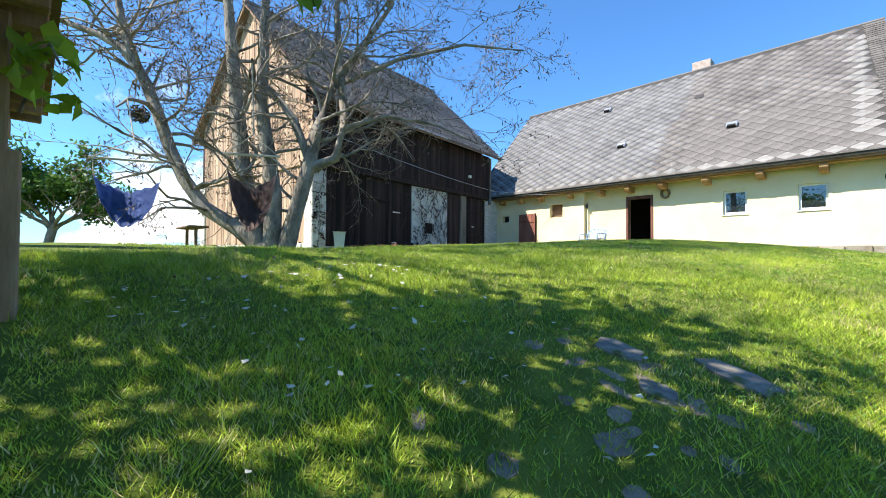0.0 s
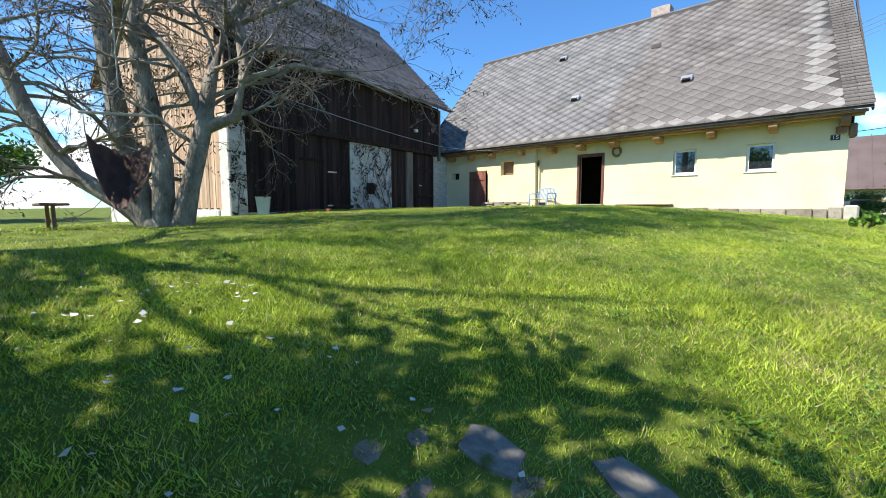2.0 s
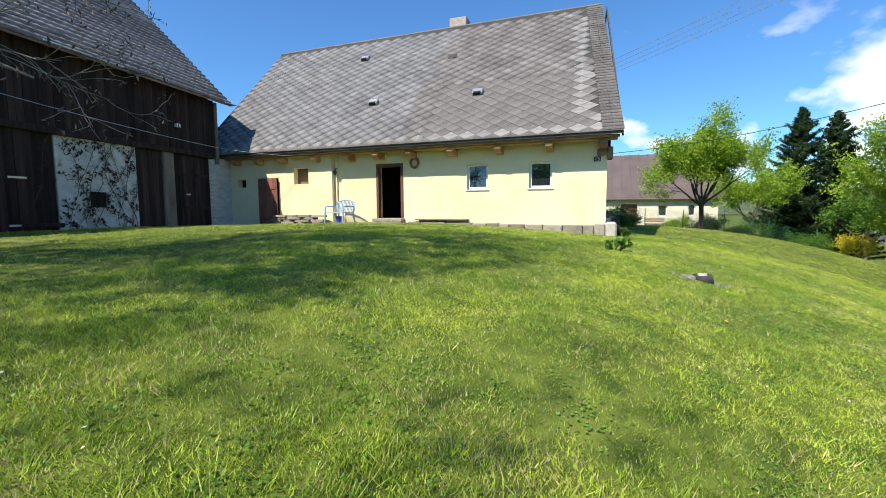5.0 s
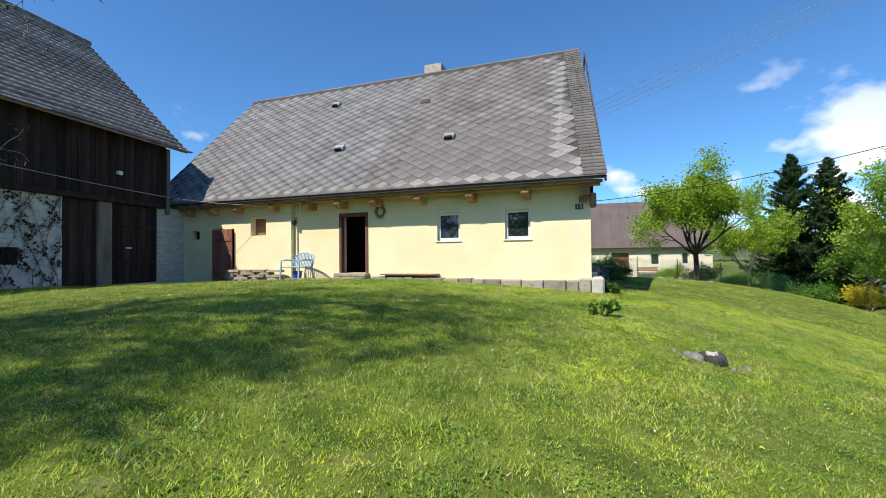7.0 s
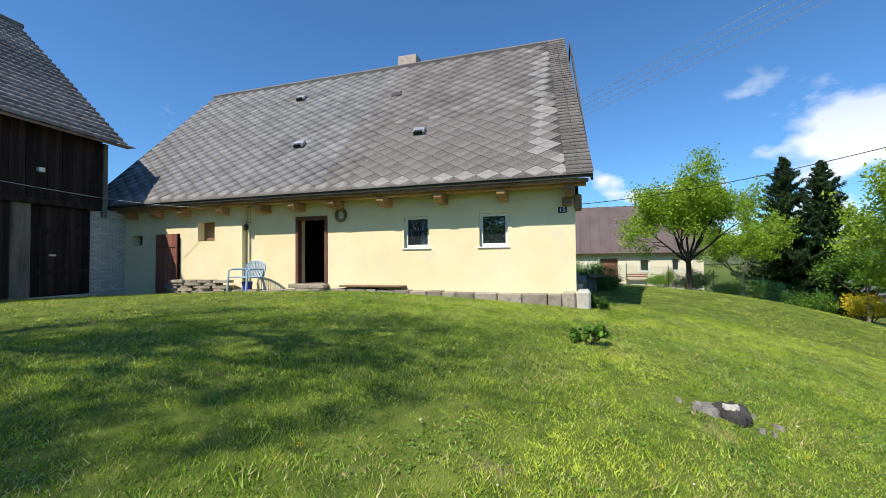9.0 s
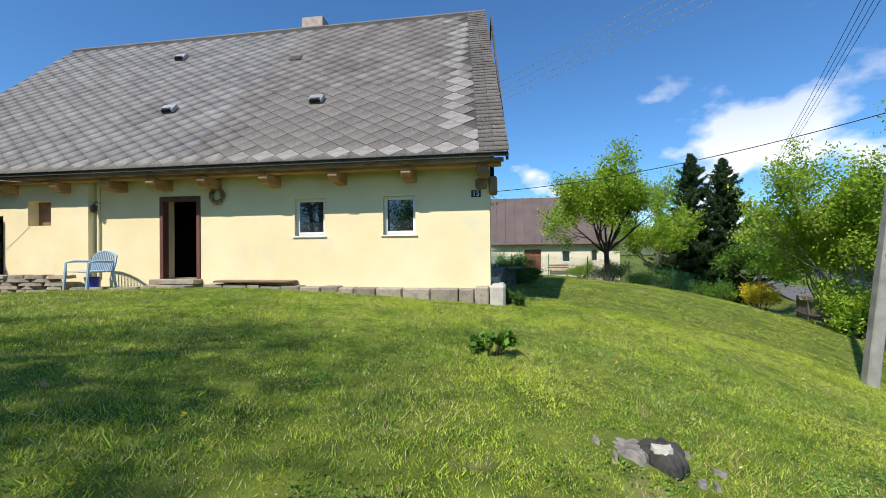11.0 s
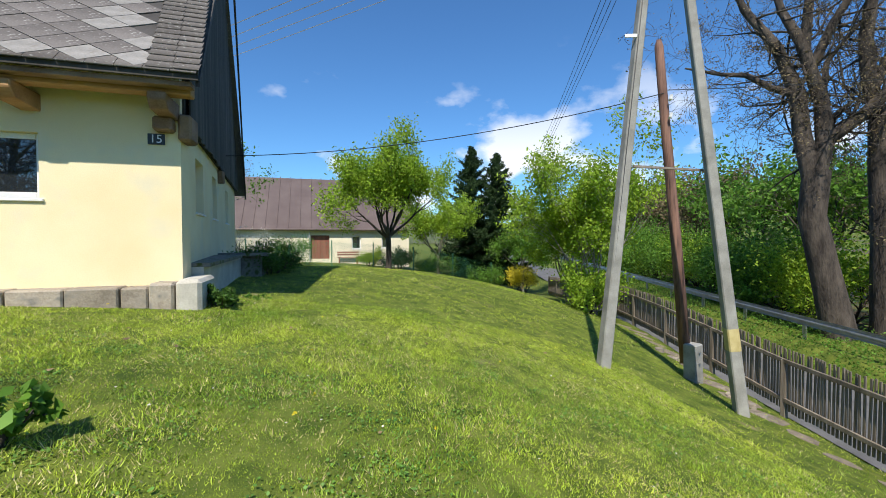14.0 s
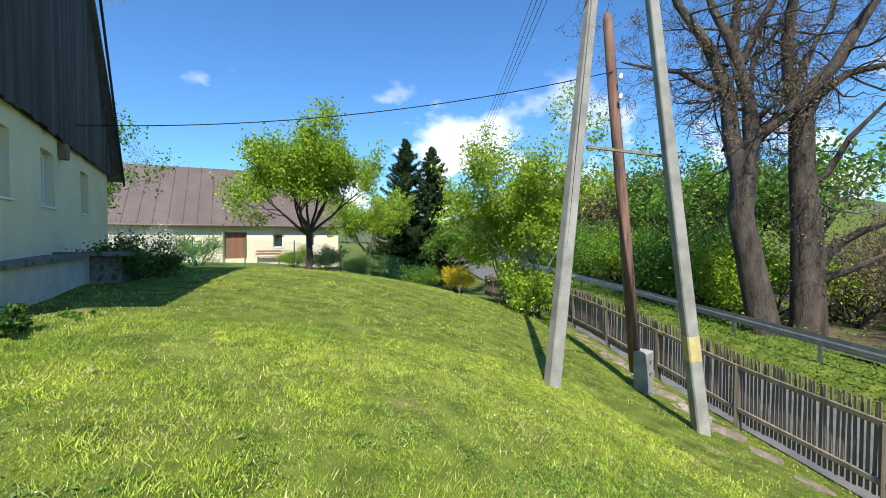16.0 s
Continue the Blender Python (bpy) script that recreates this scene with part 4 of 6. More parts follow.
def tree(name, x, y, label, category="tree", trunk_h=1.6, trunk_r=0.15, limbs=5, limb_len=2.6, level=3, leaf=None, leaf_size=0.07, per=8, sigma=0.16,
         bark=None, seed=1, spread=0.9, lift=0.08, lean=(0, 0), up=0.8, kids=4, group="", base=None, wob=0.16, stems=1):
    rg = np.random.default_rng(seed)
    z = gz(x, y) - 0.05 if base is None else base
    t = thing(name, x, y, z, label, category, group)
    out, tips = [], []
    for s in range(stems):
        off = np.array((rg.normal(0, 0.12), rg.normal(0, 0.12), 0)) * (stems > 1)
        p0 = np.array((x, y, z)) + off
        p1 = p0 + np.array((lean[0], lean[1], trunk_h)) + off * 3
        mid = (p0 + p1) / 2 + rg.normal(0, 0.05, 3)
        out.append(([p0 - np.array((0, 0, 0.1)), p0 + np.array((0, 0, 0.15)), mid, p1], [trunk_r * 1.35, trunk_r * 1.1, trunk_r * 0.95, trunk_r * 0.9], 10))
        for k in range(limbs):
            a = k * math.tau / limbs + rg.uniform(-0.4, 0.4)
            el = up * rg.uniform(0.6, 1.5)
            grow(rg, p1 - np.array((0, 0, rg.uniform(0, 0.3) * trunk_h * 0.5)), (math.cos(a), math.sin(a), el), limb_len * rg.uniform(0.8, 1.2), trunk_r * 0.55, level, out, tips, spread, lift, kids, wob)
    v, f = tubes_mesh(out)
    raw("trunk", v, f, bark or M_BARK, t, smooth=True)
    if leaf is not None and per:
        v, f = leaf_mesh(rg, tips, per, sigma, leaf_size)
        raw("crown", v, f, leaf, t)
    return t


# ---- the walnut by the barn: three stems from one stool, a low limb sweeping out ----
walnut = thing("walnut_tree", -8.6, 5.55, gz(-8.6, 5.55) - 0.1, "old many-stemmed walnut tree with bare twigs and catkins", "tree")
wrg = np.random.default_rng(21)
stems = [
    ([(-8.55, 5.6, 1.5), (-9.05, 5.07, 2.1), (-9.6, 4.5, 2.6), (-9.93, 4.16, 3.25), (-10.15, 3.91, 3.96), (-10.32, 3.71, 4.7), (-10.5, 3.5, 5.4), (-10.7, 3.26, 6.0), (-10.9, 3.06, 6.85), (-11.0, 2.9, 8.0)],
     [0.28, 0.21, 0.19, 0.18, 0.17, 0.17, 0.16, 0.13, 0.11, 0.07]),
    ([(-10.55, 3.45, 5.6), (-10.89, 3.07, 6.25), (-11.25, 2.69, 6.55), (-11.9, 2.0, 6.9), (-12.8, 1.0, 7.3)], [0.13, 0.12, 0.1, 0.08, 0.04]),
    ([(-8.75, 5.45, 1.5), (-8.85, 5.29, 2.44), (-9.0, 5.13, 3.5), (-9.05, 5.01, 4.8), (-9.15, 4.9, 6.1), (-9.2, 4.8, 7.4), (-9.6, 4.7, 9.2)], [0.32, 0.26, 0.22, 0.2, 0.17, 0.13, 0.06]),
    ([(-8.55, 5.62, 1.5), (-8.5, 5.65, 2.84), (-8.6, 5.5, 4.1), (-8.7, 5.4, 5.0), (-8.6, 5.4, 6.2), (-8.5, 5.4, 7.6), (-8.1, 5.5, 9.4)], [0.28, 0.23, 0.2, 0.18, 0.15, 0.1, 0.05]),
    ([(-8.4, 5.85, 1.5), (-8.18, 6.0, 2.4), (-7.94, 6.2, 3.5), (-7.8, 6.32, 4.4), (-7.5, 6.58, 5.45), (-7.04, 7.02, 6.3), (-6.5, 7.5, 7.3)], [0.3, 0.22, 0.2, 0.16, 0.13, 0.09, 0.05]),
    ([(-7.94, 6.2, 3.5), (-7.5, 6.65, 3.75), (-7.35, 6.78, 4.66), (-7.4, 6.68, 5.8), (-7.44, 6.6, 7.2), (-7.3, 6.6, 8.6)], [0.16, 0.14, 0.12, 0.1, 0.07, 0.04]),
    ([(-7.9, 6.22, 3.68), (-8.15, 5.94, 4.6), (-8.4, 5.7, 5.1), (-8.9, 5.5, 5.6)], [0.14, 0.12, 0.09, 0.05]),
    ([(-7.4, 6.7, 4.4), (-6.6, 7.4, 4.7), (-5.8, 8.2, 4.5), (-5.2, 9.0, 4.1)], [0.08, 0.06, 0.04, 0.02]),
    ([(-7.5, 6.6, 5.4), (-6.4, 7.6, 6.0), (-5.3, 8.6, 6.3), (-4.4, 9.6, 6.2)], [0.08, 0.06, 0.04, 0.02]),
    # from here on: upper limbs out of view, added to shade the lawn
    ([(-8.1, 5.5, 9.2), (-7.0, 5.3, 10.6), (-5.6, 5.0, 11.6), (-4.2, 4.8, 12.2)], [0.1, 0.09, 0.07, 0.04]),
    ([(-9.5, 4.7, 9.0), (-9.0, 3.6, 10.6), (-8.0, 2.6, 11.8), (-6.8, 1.8, 12.6)], [0.1, 0.09, 0.07, 0.04]),
    ([(-7.3, 6.6, 8.4), (-6.2, 6.8, 9.8), (-4.9, 6.6, 10.8), (-3.6, 6.3, 11.4)], [0.1, 0.08, 0.06, 0.03]),
    ([(-6.6, 7.4, 7.2), (-5.6, 7.6, 8.6), (-4.3, 7.9, 9.8), (-3.2, 8.3, 10.6)], [0.1, 0.08, 0.06, 0.03]),
    ([(-7.0, 5.3, 10.6), (-5.6, 6.0, 11.6), (-4.9, 5.6, 11.7), (-4.3, 5.2, 11.6)], [0.09, 0.08, 0.06, 0.03]),
    ([(-9.0, 3.6, 10.6), (-7.4, 3.9, 11.4), (-5.8, 4.2, 12.0), (-4.4, 3.7, 12.6)], [0.09, 0.08, 0.06, 0.03]),
    ([(-8.0, 2.6, 11.8), (-6.4, 3.0, 12.0), (-5.2, 2.8, 12.4)], [0.08, 0.06, 0.03]),
    ([(-8.1, 5.5, 9.2), (-8.0, 5.9, 11.0), (-7.4, 6.4, 12.4), (-6.6, 7.0, 13.4)], [0.1, 0.08, 0.06, 0.03]),
]
wout, wtips = [], []
for pts, rad in stems:
    pts = [np.array(p, float) for p in pts]
    rad = [r * 0.8 for r in rad]
    wout.append((pts, rad, 10))
    for i in range(2, len(pts)):
        for c in range(5 if rad[i] < 0.12 else 3):
            q = pts[i - 1] + (pts[i] - pts[i - 1]) * wrg.random()
            d = wrg.normal(0, 1, 3)
            d[2] = abs(d[2]) * 0.5 + 0.05
            d[1] += 0.25
            grow(wrg, q, d, wrg.uniform(1.3, 2.3), min(0.045, rad[i] * 0.45), 2, wout, wtips, 0.8, 0.0, 4, 0.22, 0.6, 0.0045)
v, f = tubes_mesh(wout)
raw("trunk", v, f, M_BARK, walnut, smooth=True)
# bigger, denser catkins on unseen high tips, added to deepen the lawn's shade
high = [p for p in wtips if p[2] > 9.6 and p[1] < 5.6 and p[0] < -4.0]
v, f = leaf_mesh(wrg, high, 5, 0.12, 0.085, 0.35, droop=1.0)
raw("upper_catkin_cluster", v, f, M_BUD, walnut, "small brown hanging catkins", kind="stuff")
v, f = leaf_mesh(wrg, wtips, 2, 0.06, 0.045, 0.28, droop=1.2)
raw("catkin_cluster", v, f, M_BUD, walnut, "small brown hanging catkins", kind="stuff")
nest = bmesh.new()
for k in range(70):
    a, b = Vector(wrg.normal(0, 1, 3)).normalized(), Vector(wrg.normal(0, 1, 3)).normalized()
    c = Vector((-10.0, 3.3, 4.55))
    tube(nest, [c + a * 0.2, c + b * 0.2], 0.012, 3)
part("twig_ball", nest, M_OAKBARK, walnut, "ball of matted twigs")


def hammock(name, a, b, top, low, hem, mat, label, hang):
    """A hanging chair: a spreader bar from a to b, ropes up to top, a cloth seat that sags to low."""
    a, b, top = Vector(a), Vector(b), Vector(top)
    t = thing(name, *((a + b) / 2), label, "hammock chair")
    part("spreader_bar", tube(bmesh.new(), [a + (a - b) * 0.04, b + (b - a) * 0.04], 0.022, 7), M_ROPE, t)
    part("rope", tube(bmesh.new(), [a, top], 0.009, 5), M_ROPE, t)
    part("rope", tube(bmesh.new(), [b, top], 0.009, 5), M_ROPE, t)
    part("hanging_rope", tube(bmesh.new(), [top, Vector(hang)], 0.012, 5), M_ROPE, t)
    ax = (b - a)
    side = Vector((ax.y, -ax.x, 0)).normalized()
    n, mrow = 18, 9
    bm = bmesh.new()
    rows = []
    for i in range(n + 1):
        s = i / n
        sg = math.sin(s * math.pi)
        row = []
        for j in range(mrow + 1):
            w = j / mrow - 0.5
            th = math.pi * s
            depth = (a.z - 0.25 - low) * sg ** 0.6
            zz = a.z - 0.3 - depth * (1 - 0.8 * (w + 0.5) ** 1.3)
            across = 0.5 - 0.5 * math.cos(th) * (0.94 - 0.4 * sg ** 0.7)
            pt = a.lerp(b, across) + side * (-w * 0.9 * (0.08 + 0.9 * sg))
            wrinkle = 0.025 * math.sin(j * 1.9 + i * 0.7) * sg + 0.02 * math.sin(i * 2.3)
            row.append(bm.verts.new((pt.x + wrinkle * side.x, pt.y + wrinkle * side.y, zz + wrinkle)))
        rows.append(row)
    for r0, r1 in zip(rows, rows[1:]):
        for j in range(mrow):
            bm.faces.new((r0[j], r0[j + 1], r1[j + 1], r1[j]))
    bmesh.ops.solidify(bm, geom=bm.faces, thickness=0.012)
    inv = [(rows[0][j].co.copy(), rows[-1][j].co.copy()) for j in range(0, mrow + 1, 2)]
    part("cloth_seat", bm, mat, t, smooth=True)
    for p, q in inv:
        part("cord", tube(bmesh.new(), [p, a + (b - a) * 0.02], 0.006, 3), M_ROPE, t)
        part("cord", tube(bmesh.new(), [q, b - (b - a) * 0.02], 0.006, 3), M_ROPE, t)
    return t


hammock("hammock_chair", (-8.25, 2.38, 3.16), (-8.12, 3.40, 3.21), (-8.06, 2.95, 3.55), 2.01, 0, M_BLUECLOTH, "blue cloth hammock chair hanging from a walnut limb", (-8.55, 2.9, 4.4))
hammock("hammock_chair", (-7.60, 4.33, 3.46), (-7.28, 5.23, 3.50), (-7.45, 4.79, 3.90), 2.00, 0, M_BROWNCLOTH, "brown cloth hammock chair hanging from a walnut limb", (-7.75, 4.85, 5.45))
# limbs that carry the chairs
for way, girth in ((((-10.3, 3.72, 4.65), (-9.7, 3.4, 4.72), (-9.2, 3.15, 4.6), (-8.7, 2.93, 4.44), (-8.2, 2.7, 4.1)), (0.06, 0.05, 0.04, 0.03, 0.015)),
                   (((-9.05, 5.05, 5.0), (-8.7, 5.15, 5.3), (-8.2, 5.05, 5.4), (-7.7, 4.83, 5.5)), (0.07, 0.06, 0.05, 0.03))):
    v, f = tubes_mesh([([np.array(p, float) for p in way], list(girth), 7)])
    raw("limb", v, f, M_BARK, walnut, smooth=True)

table = thing("garden_bench", -8.4, 4.0, gz(-8.4, 4.0), "low dark plank bench under the walnut tree", "bench")
zt = gz(-8.4, 4.0)
part("seat", B(-8.9, -7.9, 3.8, 4.15, zt + 0.4, zt + 0.44, bevel=0.01), M_OLDBEAM, table)
for lx in (-8.75, -8.1):
    part("leg", B(lx, lx + 0.05, 3.94, 3.99, zt - 0.03, zt + 0.4), M_OLDBEAM, table)

# ---- shed at the start ----
shed = thing("wood_shed", -2.3, 1.5, gz(-2.3, 1.5), "open timber shed with a plank roof and a vine", "shed")
zs = gz(-2.3, 1.5)
for sx, sy in ((-2.3, 1.48), (-4.6, 1.4)):
    zz = gz(sx, sy)
    part("post", B(sx - 0.07, sx + 0.05, sy - 0.08, sy + 0.08, zz - 0.1, 2.85, bevel=0.012), M_SHEDWOOD, shed)
part("post_sheath", B(-2.4, -2.21, 1.37, 1.62, zs - 0.1, 2.05, bevel=0.012), M_SHEDWOOD, shed)
part("top_beam", B(-4.85, -1.98, 1.36, 1.5, 2.62, 2.8, bevel=0.012), M_SHEDWOOD, shed)
for k in range(9):
    rx = -2.02 - k * 0.34
    part("rafter", B(rx - 0.05, rx + 0.05, 0.9, 1.72, 2.8, 2.92, bevel=0.01), M_SHEDWOOD, shed)
for k in range(5):
    part("roof_plank", B(-4.9, -1.88, 1.78 - (k + 1) * 0.2, 1.78 - k * 0.2 - 0.012, 2.922 + 0.004 * (k % 2), 2.95 + 0.004 * (k % 2)), M_SHEDWOOD, shed)
vrg = np.random.default_rng(8)
vine = thing("grape_vine", -2.1, 1.72, 2.3, "bright green vine leaves hanging at the shed post", "vine")
vpts = [np.array((-2.36, 1.6, 2.3)), np.array((-2.3, 1.66, 2.5)), np.array((-2.0, 1.72, 2.62)), np.array((-1.93, 1.76, 2.5))]
v, f = tubes_mesh([(vpts, [0.015, 0.012, 0.01, 0.006], 5)])
raw("stem", v, f, M_BARK, vine)
v, f = leaf_mesh(vrg, [(-2.14, 1.72, 2.66), (-2.16, 1.7, 2.5), (-2.1, 1.72, 2.42), (-2.0, 1.74, 2.56), (-2.08, 1.72, 2.32), (-2.2, 1.7, 2.6)], 6, 0.06, 0.075, 0.8)
raw("leaves", v, f, M_LEAF, vine)

# ---- broad-leaved tree over the start of the walk ----
over = tree("chestnut_tree", -1.0, -2.6, "broad-leaved young tree with large green leaves", trunk_h=3.1, trunk_r=0.12, limbs=7, limb_len=2.9, level=2, leaf=M_MIDLEAF, leaf_size=0.12, per=18, sigma=0.26, seed=5, up=0.42, lift=0.02, lean=(0.1, 1.25), spread=1.0)
# two further trees out of view, added to spread dappled shade over the bank
tree("chestnut_tree", -4.0, -3.2, "unseen broad-leaved tree beside the shed, added for shade", trunk_h=2.6, trunk_r=0.1, limbs=7, limb_len=2.9, level=2, leaf=M_MIDLEAF, leaf_size=0.12, per=9, sigma=0.26, seed=6, up=0.5, lift=0.02, lean=(0.5, 0.5), spread=1.0)
tree("chestnut_tree", 1.2, -3.0, "unseen broad-leaved tree below the bank, added for shade", trunk_h=3.0, trunk_r=0.1, limbs=6, limb_len=2.5, level=2, leaf=M_MIDLEAF, leaf_size=0.12, per=17, sigma=0.26, seed=7, up=0.5, lift=0.02, lean=(-0.2, 0.8), spread=1.0)
tw = [([np.array(p, float) for p in ((-0.8, -1.2, 2.5), (-0.7, 0.4, 3.1), (-0.5, 1.6, 3.0), (-0.25, 2.3, 2.55))], [0.03, 0.022, 0.014, 0.006], 5)]
v, f = tubes_mesh(tw)
raw("low_twig", v, f, M_BARK, over)
v, f = leaf_mesh(vrg, [(-0.32, 2.25, 2.46), (-0.24, 2.34, 2.42), (-0.15, 2.42, 2.44), (-0.2, 2.36, 2.38)], 3, 0.035, 0.085, 0.5, droop=1.6)
raw("low_leaves", v, f, M_MIDLEAF, over)

# ---- orchard tree, shrubs and woods ----
tree("apple_tree", 6.7, 31.6, "round apple tree in fresh yellow-green leaf on the lawn", trunk_h=1.5, trunk_r=0.125, limbs=9, limb_len=2.5, level=3, leaf=M_LEAF, leaf_size=0.06, per=20, sigma=0.2, seed=3, up=1.6, lift=0.1, spread=0.9, bark=M_OAKBARK)


def spruce(x, y, h, r, seed, label):
    rg = np.random.default_rng(seed)
    z = gz(x, y) - 0.1
    t = thing("spruce_tree", x, y, z, label, "tree", "pair of spruces")
    v, f = tubes_mesh([([np.array((x, y, z)), np.array((x, y, z + h * 0.5)), np.array((x, y, z + h))], [0.22, 0.13, 0.02], 8)])
    raw("trunk", v, f, M_OAKBARK, t)
    cs, br = [], []
    n = int(h * 4.2)
    for i in range(n):
        s = (i + 1) / n
        zz = z + 0.4 + (h - 0.45) * s
        for k in range(6):
            rr = r * (1 - s) ** 0.8 * rg.uniform(0.5, 1.15) + 0.1
            a = rg.uniform(0, math.tau)
            d = np.array((math.cos(a), math.sin(a), -0.22 + 0.6 * s))
            p0 = np.array((x, y, zz + rg.uniform(-0.1, 0.1)))
            p1 = p0 + d * rr + np.array((0, 0, 0.2 * rr))
            pm = p0 + d * rr * 0.55 - np.array((0, 0, 0.05 * rr))
            br.append(([p0, pm, p1], [0.03, 0.018, 0.005], 3))
            side = np.array((-d[1], d[0], 0.0))
            for q in np.linspace(0.12, 1, int(4 + rr * 6)):
                c = p0 * (1 - q) ** 2 + 2 * pm * q * (1 - q) + p1 * q * q
                wide = 0.32 * rr * (1 - q) * 0.6 + 0.06
                for e in (-1, -0.5, 0, 0.5, 1):
                    cs.append(c + side * wide * e - np.array((0, 0, 0.07 * abs(e) + 0.03)))
    v, f = tubes_mesh(br)
    raw("bough", v, f, M_OAKBARK, t, kind="stuff")
    v, f = leaf_mesh(rg, cs, 3, 0.05, 0.13, 0.2, droop=0.35)
    raw("crown", v, f, M_NEEDLE, t)


spruce(15.0, 43.2, 10.5, 3.3, 1, "tall dark green spruce beside a paler roof")
spruce(16.75, 42.4, 10.2, 3.4, 2, "tall dark green spruce with a thin top")


def shrub(name, x, y, label, h=1.2, w=1.2, leaf=None, size=0.05, per=10, seed=1, category="shrub", stems=7, level=2, group="", bark=None, sigma=0.12, base=None):
    rg = np.random.default_rng(seed)
    z = (gz(x, y) if base is None else base) - 0.05
    t = thing(name, x, y, z, label, category, group)
    out, tips = [], []
    for k in range(stems):
        a = k * math.tau / stems + rg.uniform(-0.4, 0.4)
        d = np.array((math.cos(a) * w * 0.5, math.sin(a) * w * 0.5, h * rg.uniform(0.5, 1.0)))
        L = float(np.linalg.norm(d)) * 0.75
        grow(rg, (x + 0.1 * math.cos(a), y + 0.1 * math.sin(a), z), d, L, 0.02 + 0.012 * h, level, out, tips, 0.8, 0.05, 4, 0.15, 0.5)
    v, f = tubes_mesh(out)
    raw("branch", v, f, bark or M_OAKBARK, t, kind="stuff")
    if per:
        v, f = leaf_mesh(rg, tips, per, sigma * max(h, w) / 1.2, size)
        raw("foliage", v, f, leaf, t)
    return t


# tall bushes this side of the fence
tree("hazel_tree", 14.2, 27.3, "many-stemmed hazel in bright spring leaf by the fence", trunk_h=1.0, trunk_r=0.07, limbs=3, limb_len=3.0, level=3, leaf=M_LEAF, leaf_size=0.065, per=13, sigma=0.17, seed=9, up=1.7, stems=4, lift=0.12, spread=0.7)
tree("hazel_tree", 15.6, 30.5, "many-stemmed hazel in bright spring leaf by the lane", trunk_h=1.0, trunk_r=0.07, limbs=3, limb_len=2.6, level=3, leaf=M_LEAF, leaf_size=0.065, per=12, sigma=0.17, seed=19, up=1.6, stems=3, lift=0.1, spread=0.7)
shrub("hazel_bush", 13.6, 26.7, "low leafy hazel shoots by the fence", 1.6, 2.0, M_LEAF, 0.06, 12, 51)
shrub("hazel_bush", 15.0, 29.0, "low leafy hazel shoots by the lane", 2.0, 2.4, M_LEAF, 0.06, 12, 52)
shrub("forsythia", 13.6, 32.2, "forsythia bush in yellow flower", 1.3, 1.4, M_YELLOWFLOWER, 0.04, 9, 4)
shrub("garden_bush", 12.6, 34.2, "low green bush by the wire fence", 0.9, 1.6, M_MIDLEAF, 0.045, 9, 5)
shrub("garden_bush", 10.6, 36.4, "low grey-green bush by the wire fence", 0.9, 2.2, M_MIDLEAF, 0.04, 9, 6)
shrub("juniper_bush", 9.0, 41.3, "dark rounded evergreen bush before a cream wall", 1.2, 1.9, M_NEEDLE, 0.05, 16, 7)
shrub("juniper_bush", 7.2, 41.6, "yellow-green rounded bush before a cream wall", 1.0, 1.4, M_LEAF, 0.04, 14, 8)
shrub("garden_bush", 10.9, 40.6, "dark low bush with reddish twigs", 1.0, 1.5, M_DARKLEAF, 0.045, 10, 9)
shrub("garden_bush", 2.2, 40.5, "broad pale green bush before a cream wall", 1.5, 2.6, M_MIDLEAF, 0.045, 14, 10)
shrub("blossom_bush", -0.2, 39.0, "bush with white blossom by the wire fence", 2.2, 2.2, M_BLOSSOM, 0.04, 7, 11)
tree("garden_tree", 11.4, 39.8, "slender tree in fresh leaf beside the spruces", trunk_h=1.6, trunk_r=0.1, limbs=6, limb_len=2.3, level=3, leaf=M_LEAF, leaf_size=0.07, per=13, sigma=0.2, seed=22, up=1.8, lift=0.1)
tree("garden_tree", 17.7, 40.1, "leafing tree behind the wire fence by the lane", trunk_h=1.5, trunk_r=0.12, limbs=6, limb_len=2.0, level=3, leaf=M_MIDLEAF, leaf_size=0.075, per=10, sigma=0.22, seed=23, up=1.3, lift=0.08)
tree("garden_tree", -2.0, 37.5, "leafy garden tree behind the farmhouse corner", trunk_h=1.5, trunk_r=0.14, limbs=6, limb_len=2.4, level=3, leaf=M_MIDLEAF, leaf_size=0.08, per=6, sigma=0.2, seed=12, up=1.3)
tree("garden_tree", -3.5, 56.0, "bare twiggy tree behind a brown roof", trunk_h=3.0, trunk_r=0.18, limbs=6, limb_len=3.2, level=3, leaf=M_BUD, leaf_size=0.05, per=2, sigma=0.2, seed=13, up=1.3)
tree("lone_tree", -25.9, 2.4, "low spreading green tree at the field's edge", trunk_h=1.4, trunk_r=0.2, limbs=7, limb_len=2.2, level=3, leaf=M_DARKLEAF, leaf_size=0.12, per=6, sigma=0.25, seed=14, up=0.7)
shrub("ivy_clump", 2.25, 19.75, "dark ivy at the house's corner stone", 0.32, 0.2, M_DARKLEAF, 0.025, 14, 15, sigma=0.06)
shrub("low_bush", 2.45, 24.6, "dark dense bush at the foot of the gable", 0.5, 1.5, M_DARKLEAF, 0.028, 22, 16, sigma=0.1)
shrub("low_bush", 2.6, 20.6, "small tuft of green weeds by the gable", 0.12, 0.25, M_MIDLEAF, 0.02, 6, 17, sigma=0.06, level=1)
shrub("laurel_plant", 1.87, 15.65, "small broad-leaved evergreen plant in the lawn", 0.42, 0.2, M_MIDLEAF, 0.055, 4, 18, sigma=0.04, level=1)

